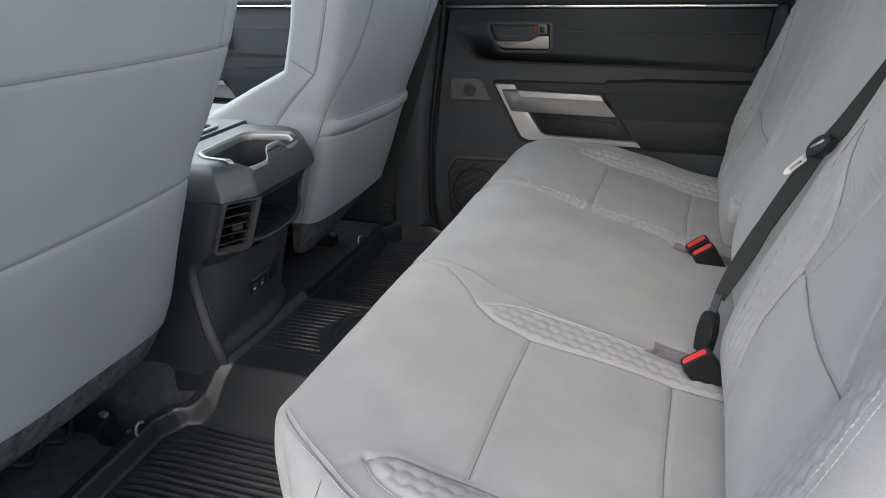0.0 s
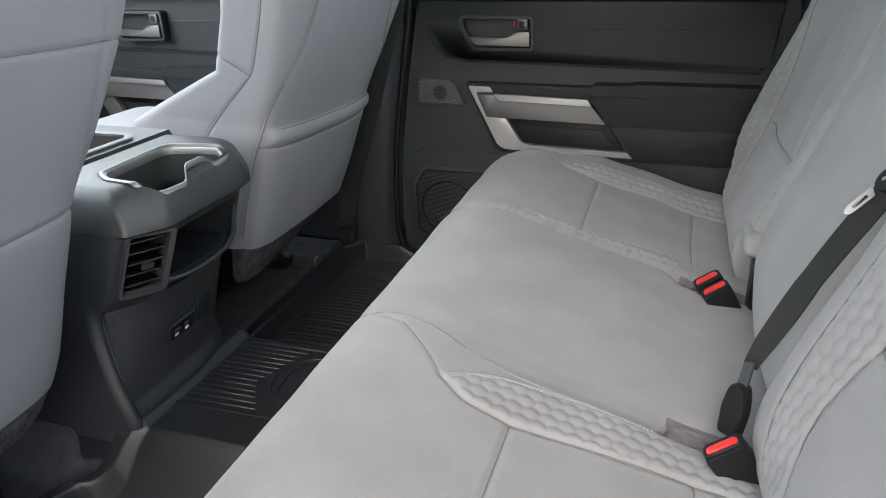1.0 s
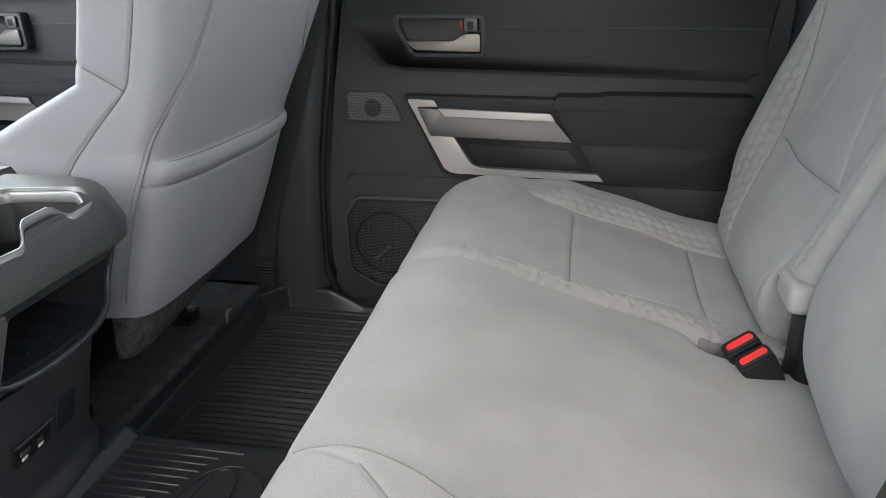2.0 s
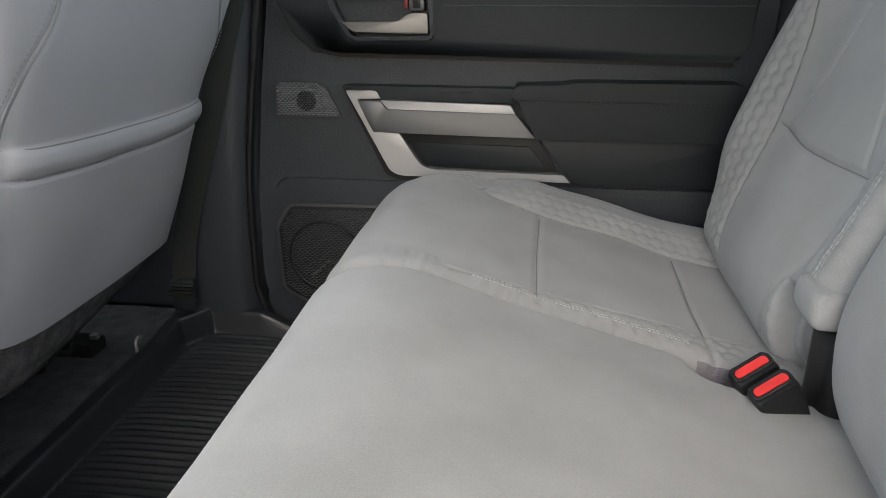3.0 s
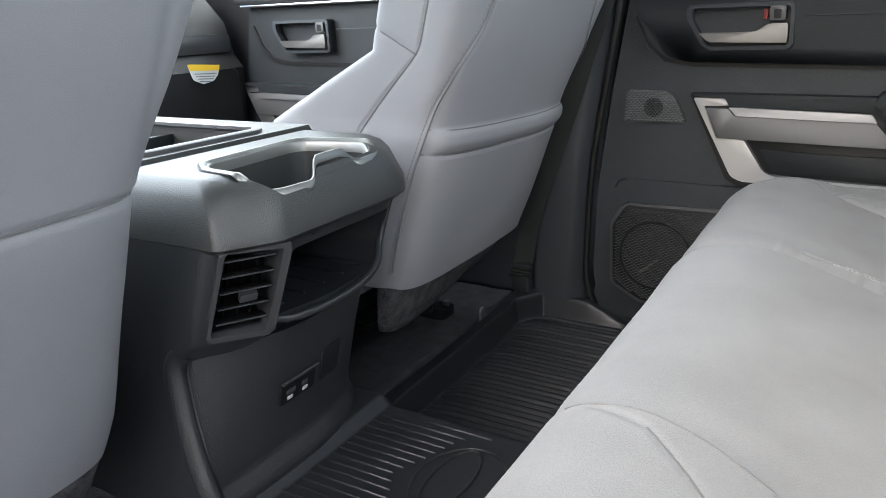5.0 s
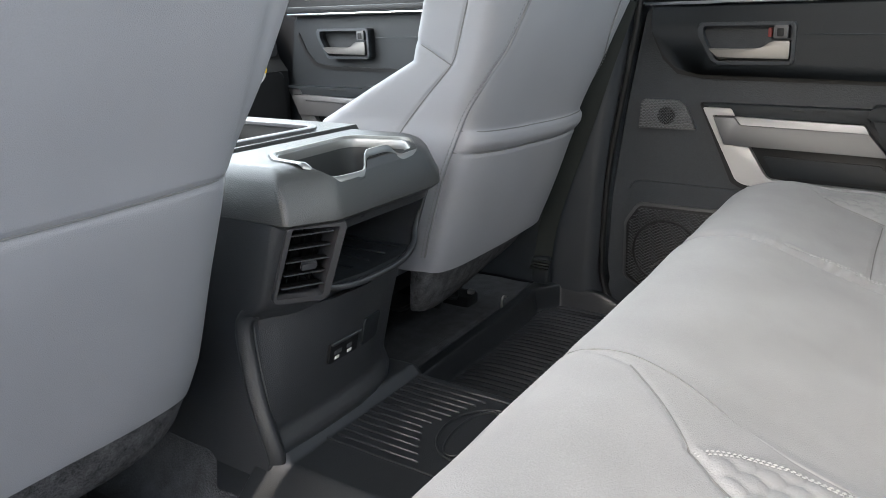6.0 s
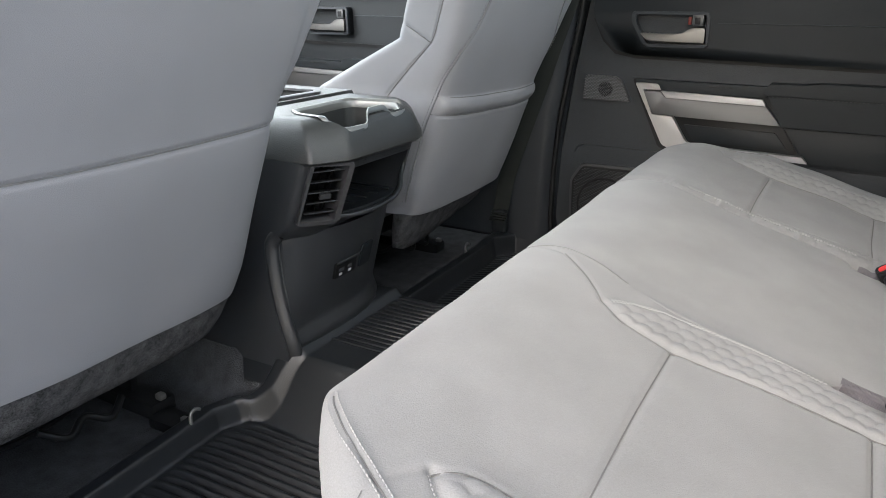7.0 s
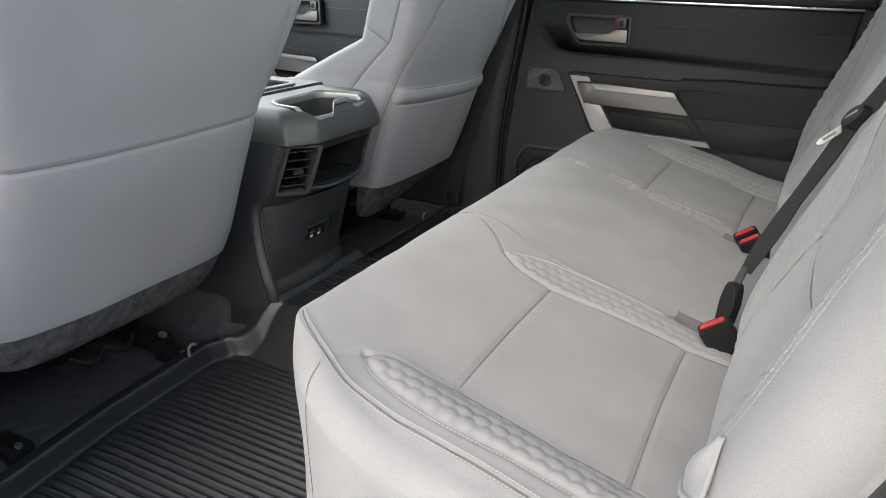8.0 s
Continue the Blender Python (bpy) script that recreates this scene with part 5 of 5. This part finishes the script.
notch = plate(rounded([(-0.040, 0.456), (-0.002, 0.458), (0.012, 0.474), (0.014, 0.51), (-0.064, 0.51), (-0.060, 0.474)], 0.006), facing_x(-0.50), 0.10, 0)
notch2 = plate(rounded([(0.070, 0.461), (0.098, 0.463), (0.112, 0.478), (0.11, 0.51), (0.062, 0.51), (0.060, 0.474)], 0.006), facing_x(-0.50), 0.075, 0)
cut(lid, [plate(CUP, facing_z(0.50), 0.10, 0), notch, notch2])
cut(body, [plate(CUP, facing_z(0.50), 0.0865, 0)])
part("cup_well", plate(CUP, facing_z(0.4155), 0.004, 0), PLASTIC_BLACK, console, "black cup well")
def cup_frame():
    """The pale frame round the cup holders: a stepped band that dips where the rear wall is notched."""
    p = np.array(CUP + CUP[:1])
    run = np.r_[0, np.cumsum(np.hypot(*np.diff(p, axis=0).T))]
    at = np.linspace(0, run[-1], 220, endpoint=False)
    p = np.stack([np.interp(at, run, p[:, k]) for k in (0, 1)], 1)
    mid = np.array((-0.622, 0.030))

    def height(q):
        dip = np.interp(q[:, 1], [-0.058, -0.050, -0.040, -0.002, 0.004, 0.0125, 0.018, 0.050, 0.055, 0.064, 0.072, 0.100, 0.108, 0.113], [0.4772, 0.4640, 0.4585, 0.4590, 0.4605, 0.4745, 0.4772, 0.4772, 0.4755, 0.4655, 0.4640, 0.4645, 0.4680, 0.4772])
        return 0.4772 + smooth((q[:, 0] + 0.606) / 0.014) * (dip - 0.4772)

    def loop(scale, lift):
        q = mid + (p - mid) * scale
        front = smooth((p[:, 0] + 0.606) / 0.014)
        return np.column_stack([q, height(p) + lift + front * (0.002 if scale < 1.098 else -0.005)])

    def band(name, loops, mat_, label):
        P = np.stack([loop(a, b) for a, b in loops], 0)
        me = grid_mesh(P, True)
        if me.polygons[0].normal.z < 0:
            me.flip_normals()
        part(name, me, mat_, console, label)

    band("cup_trim", ((1.10, -0.0005), (1.095, 0.0016), (1.045, 0.0016), (1.04, -0.0006), (1.00, -0.0008), (0.985, -0.0030), (0.98, -0.012)), CUP_TRIM, "pale satin cup holder frame")
    band("cup_gap", ((1.125, 0.0002), (1.118, 0.0006), (1.105, 0.0006), (1.10, 0.0)), PLASTIC_BLACK, "dark gap round the frame")


cup_frame()
for cx, cy in ((-0.618, 0.062), (-0.622, -0.008)):
    c_ring = [(cx + 0.033 * math.cos(k * math.tau / 32), cy + 0.033 * math.sin(k * math.tau / 32), 0.4205) for k in range(32)]
    part("cup_ring", sweep(c_ring, 0.003, 0.008, closed=True), CHROME if cy > 0 else PLASTIC, console)

# front part: armrest top and open bin
front_top = part("front_top", loft([
    [(-0.722, -0.10, 0.40), (-0.722, 0.178, 0.40), (-1.30, 0.178, 0.40), (-1.30, -0.10, 0.40)],
    [(-0.720, -0.104, 0.468), (-0.720, 0.182, 0.468), (-1.30, 0.182, 0.468), (-1.30, -0.104, 0.468)],
    [(-0.722, -0.098, 0.480), (-0.722, 0.176, 0.480), (-1.30, 0.176, 0.480), (-1.30, -0.098, 0.480)]]), CONSOLE_TOP, console, "grained armrest top")
BIN = rounded([(-1.10, -0.06), (-0.752, -0.06), (-0.738, -0.04), (-0.738, 0.105), (-0.752, 0.122), (-1.10, 0.122)], 0.006)
cut(front_top, [plate(BIN, facing_z(0.52), 0.10, 0)])
part("bin_trim", sweep([(a, b, 0.482) for a, b in BIN], 0.012, 0.006, closed=True), SILVER_DARK, console, "satin silver bin frame")
part("bin_floor", plate(BIN, facing_z(0.424), 0.004, 0), PLASTIC_BLACK, console)
part("bin_divider", box(-0.90, -0.893, -0.058, 0.12, 0.425, 0.470, 0.002), SOFT_BLACK, console)


# ---- dashboard ----
dash = thing("dashboard", "black dashboard with glove box in front of the passenger seat", "dashboard")
prof = [(-1.46, 0.26), (-1.435, 0.32), (-1.43, 0.50), (-1.442, 0.515), (-1.455, 0.53), (-1.475, 0.60), (-1.53, 0.655), (-1.62, 0.675), (-1.75, 0.67), (-1.75, 0.26)]
part("body", loft([[(x, y, z) for x, z in prof] for y in (-0.70, -0.4, 0.0, 0.4, 0.78)]), PLASTIC_BLACK, dash)
part("glove_box", plate(rounded([(0.30, 0.30), (0.76, 0.30), (0.76, 0.50), (0.30, 0.50)], 0.02), facing_x(-1.424), 0.02, 0.006, 3), PLASTIC_BLACK, dash, "black glove box lid")
part("air_strip", plate(rounded([(0.20, 0.535), (0.77, 0.535), (0.77, 0.575), (0.20, 0.575)], 0.01), facing_x(-1.452), 0.02, 0.004), PLASTIC, dash)
tag = thing("warning_label", "white paper label with a yellow top on the dashboard edge", "label")
part("paper", plate(rounded([(0.606, 0.517), (0.694, 0.510), (0.690, 0.492), (0.676, 0.479), (0.645, 0.473), (0.618, 0.484)], 0.005), facing_x(-1.417), 0.001, 0), WHITE, tag)
part("yellow_band", plate(rounded([(0.605, 0.518), (0.695, 0.511), (0.692, 0.499), (0.611, 0.504)], 0.003), facing_x(-1.4155), 0.001, 0), YELLOW, tag)
for k in range(4):
    z0, a0, a1 = 0.4975 - 0.0055 * k, 0.622 + 0.004 * k, 0.684 - 0.005 * k
    part("text_bar", plate([(a0, z0), (a1, z0 - 0.003), (a1, z0 - 0.005), (a0, z0 - 0.002)], facing_x(-1.4158), 0.0006, 0), INK, tag)


# ---- buckles and the middle belt ----
def buckle(end, axis, width, label):
    """A belt buckle: black housing, its red button set into the end that points along axis."""
    ob = thing("belt_buckle", label, "buckle", "belt buckles")
    y = Vector(axis).normalized()
    x = (Vector(width) - y * y.dot(Vector(width))).normalized()
    z = x.cross(y)
    shape = rounded([(-0.016, -0.075), (0.016, -0.075), (0.0195, -0.03), (0.0195, 0.0), (-0.0195, 0.0), (-0.0195, -0.03)], 0.005)
    part("housing", loft([[(a * k, b, h) for a, b in shape] for h, k in ((-0.0105, 0.9), (-0.0085, 0.98), (0.0, 1.0), (0.0085, 0.98), (0.0105, 0.9))]), PLASTIC_BLACK, ob, "black plastic housing")
    oval = rounded([(-0.0152, -0.0043), (0.0152, -0.0043), (0.0152, 0.0043), (-0.0152, 0.0043)], 0.0032)
    part("button", plate(oval, lambda a, b, d: (a, 0.0028 - d, b), 0.008, 0.0015), RED, ob, "red push button")
    part("rim", sweep([(a * 1.12, 0.0008, b * 1.35) for a, b in oval], 0.003, 0.003, up=(0, 1, 0), closed=True), PLASTIC_BLACK, ob)
    part("mark", plate([(-0.006, -0.001), (0.006, -0.001), (0.006, 0.001), (-0.006, 0.001)], lambda a, b, d: (a, 0.0032 - d, b), 0.001, 0), RED, ob)
    ob.matrix_world = Matrix.Translation(end) @ Matrix((x, y, z)).transposed().to_4x4()


buckle((0.089, -0.156, 0.304), (-0.55, -0.20, 0.80), (0.8, 0.10, 0.55), "black seat belt buckle with a red button, tucked into the bench")
buckle((0.084, 0.222, 0.302), (-0.45, -0.30, 0.82), (0.8, 0.20, 0.52), "black seat belt buckle with a red button, beside its twin")
buckle((0.094, 0.199, 0.299), (-0.45, -0.30, 0.82), (0.8, 0.20, 0.52), "black seat belt buckle with a red button, beside its twin")

mid_belt = thing("middle_seat_belt", "black middle seat belt lying over the backrest with a loose tongue", "seat belt")
line = catmull([(0.111, -0.086, 0.352), (0.119, -0.086, 0.375), (0.134, -0.086, 0.412), (0.151, -0.088, 0.455), (0.173, -0.096, 0.508), (0.190, -0.112, 0.552), (0.207, -0.124, 0.583), (0.222, -0.131, 0.612), (0.252, -0.152, 0.68), (0.292, -0.186, 0.78)], 0.006)
twist = np.stack([np.interp(line[:, 2], [0.35, 0.40, 0.45, 0.51, 0.56, 0.60, 0.78], q) for q in ([-0.3, -0.5, -0.75, -0.7, -0.5, -0.45, -0.5], [-0.9, -0.8, -0.45, -0.6, -0.8, -0.8, -0.75], [0.2, 0.3, 0.35, 0.35, 0.4, 0.4, 0.35])], 1)
part("webbing", sweep(line, np.interp(line[:, 2], [0.35, 0.38, 0.44, 0.52, 0.56, 0.60, 0.78], [0.014, 0.020, 0.026, 0.024, 0.017, 0.022, 0.026])[:, None], 0.0026, up=twist, raw=True), WEBBING, mid_belt)
shape = rounded([(-0.013, -0.030), (0.013, -0.030), (0.0155, 0.0), (0.012, 0.020), (0.007, 0.028), (-0.007, 0.028), (-0.012, 0.020), (-0.0155, 0.0)], 0.005)
low = part("lower_buckle", loft([[(a * k * 0.80, b * (0.9 + 0.1 * k) * 0.92, h * 0.9) for a, b in shape] for h, k in ((-0.009, 0.82), (-0.007, 0.97), (0.0, 1.0), (0.007, 0.97), (0.009, 0.82))]), PLASTIC_BLACK, mid_belt, "small black lower buckle")
up_ = Vector((0.10, 0.12, 0.98)).normalized()
wide_ = (Vector((0.75, -0.65, 0.0)) - up_ * up_.dot(Vector((0.75, -0.65, 0.0)))).normalized()
low.matrix_world = Matrix.Translation((0.101, -0.110, 0.318)) @ Matrix((wide_, up_, wide_.cross(up_))).transposed().to_4x4()
part("latch_tab", sweep([(0.104, -0.106, 0.340), (0.107, -0.098, 0.350), (0.110, -0.090, 0.358)], 0.011, 0.004, up=(-0.6, -0.7, 0.3), step=0.004), PLASTIC_GREY, mid_belt)
# the oval grip that slides on the webbing, with its steel tongue
long_ = Vector((0.023, -0.030, 0.027)).normalized()
face_ = (Vector((-0.55, -0.55, 0.6)) - long_ * long_.dot(Vector((-0.55, -0.55, 0.6)))).normalized()
across_ = face_.cross(long_)
turn_ = Matrix((long_, across_, face_)).transposed().to_4x4()
oval = [(0.019 * math.cos(k * math.tau / 32), 0.0115 * math.sin(k * math.tau / 32)) for k in range(32)]
grip = part("tongue_grip", loft([[(a * k, b * k, h) for a, b in oval] for h, k in ((-0.006, 0.75), (-0.005, 0.92), (0.0, 1.0), (0.005, 0.92), (0.0065, 0.72))]), PLASTIC_BLACK, mid_belt, "black oval tongue grip")
part("slot", plate(rounded([(-0.009, -0.0015), (0.011, -0.0015), (0.011, 0.0015), (-0.009, 0.0015)], 0.001), lambda a, b, d: (a, b, 0.0068 - d), 0.002, 0.0003), STEEL, grip)
grip.matrix_world = Matrix.Translation((0.190, -0.118, 0.558)) @ turn_
tip = [(-0.004, -0.0038), (0.030, -0.0035), (0.036, 0.0), (0.030, 0.0035), (-0.004, 0.0038)]
tongue = part("tongue", plate(rounded(tip, 0.004), lambda a, b, d: (a, b, -d), 0.0022, 0.0006), SILVER, mid_belt, "bright steel tongue")
cut(tongue, [plate(rounded([(0.010, -0.0014), (0.026, -0.0014), (0.026, 0.0014), (0.010, 0.0014)], 0.001), lambda a, b, d: (a, b, 0.02 - d), 0.05, 0)])
point_ = Vector((-0.024, -0.015, -0.020)).normalized()
flat_ = (Vector((0.3, -0.75, 0.75)) - point_ * point_.dot(Vector((0.3, -0.75, 0.75)))).normalized()
tongue.matrix_world = Matrix.Translation((0.182, -0.100, 0.544)) @ Matrix((point_, flat_.cross(point_), flat_)).transposed().to_4x4()
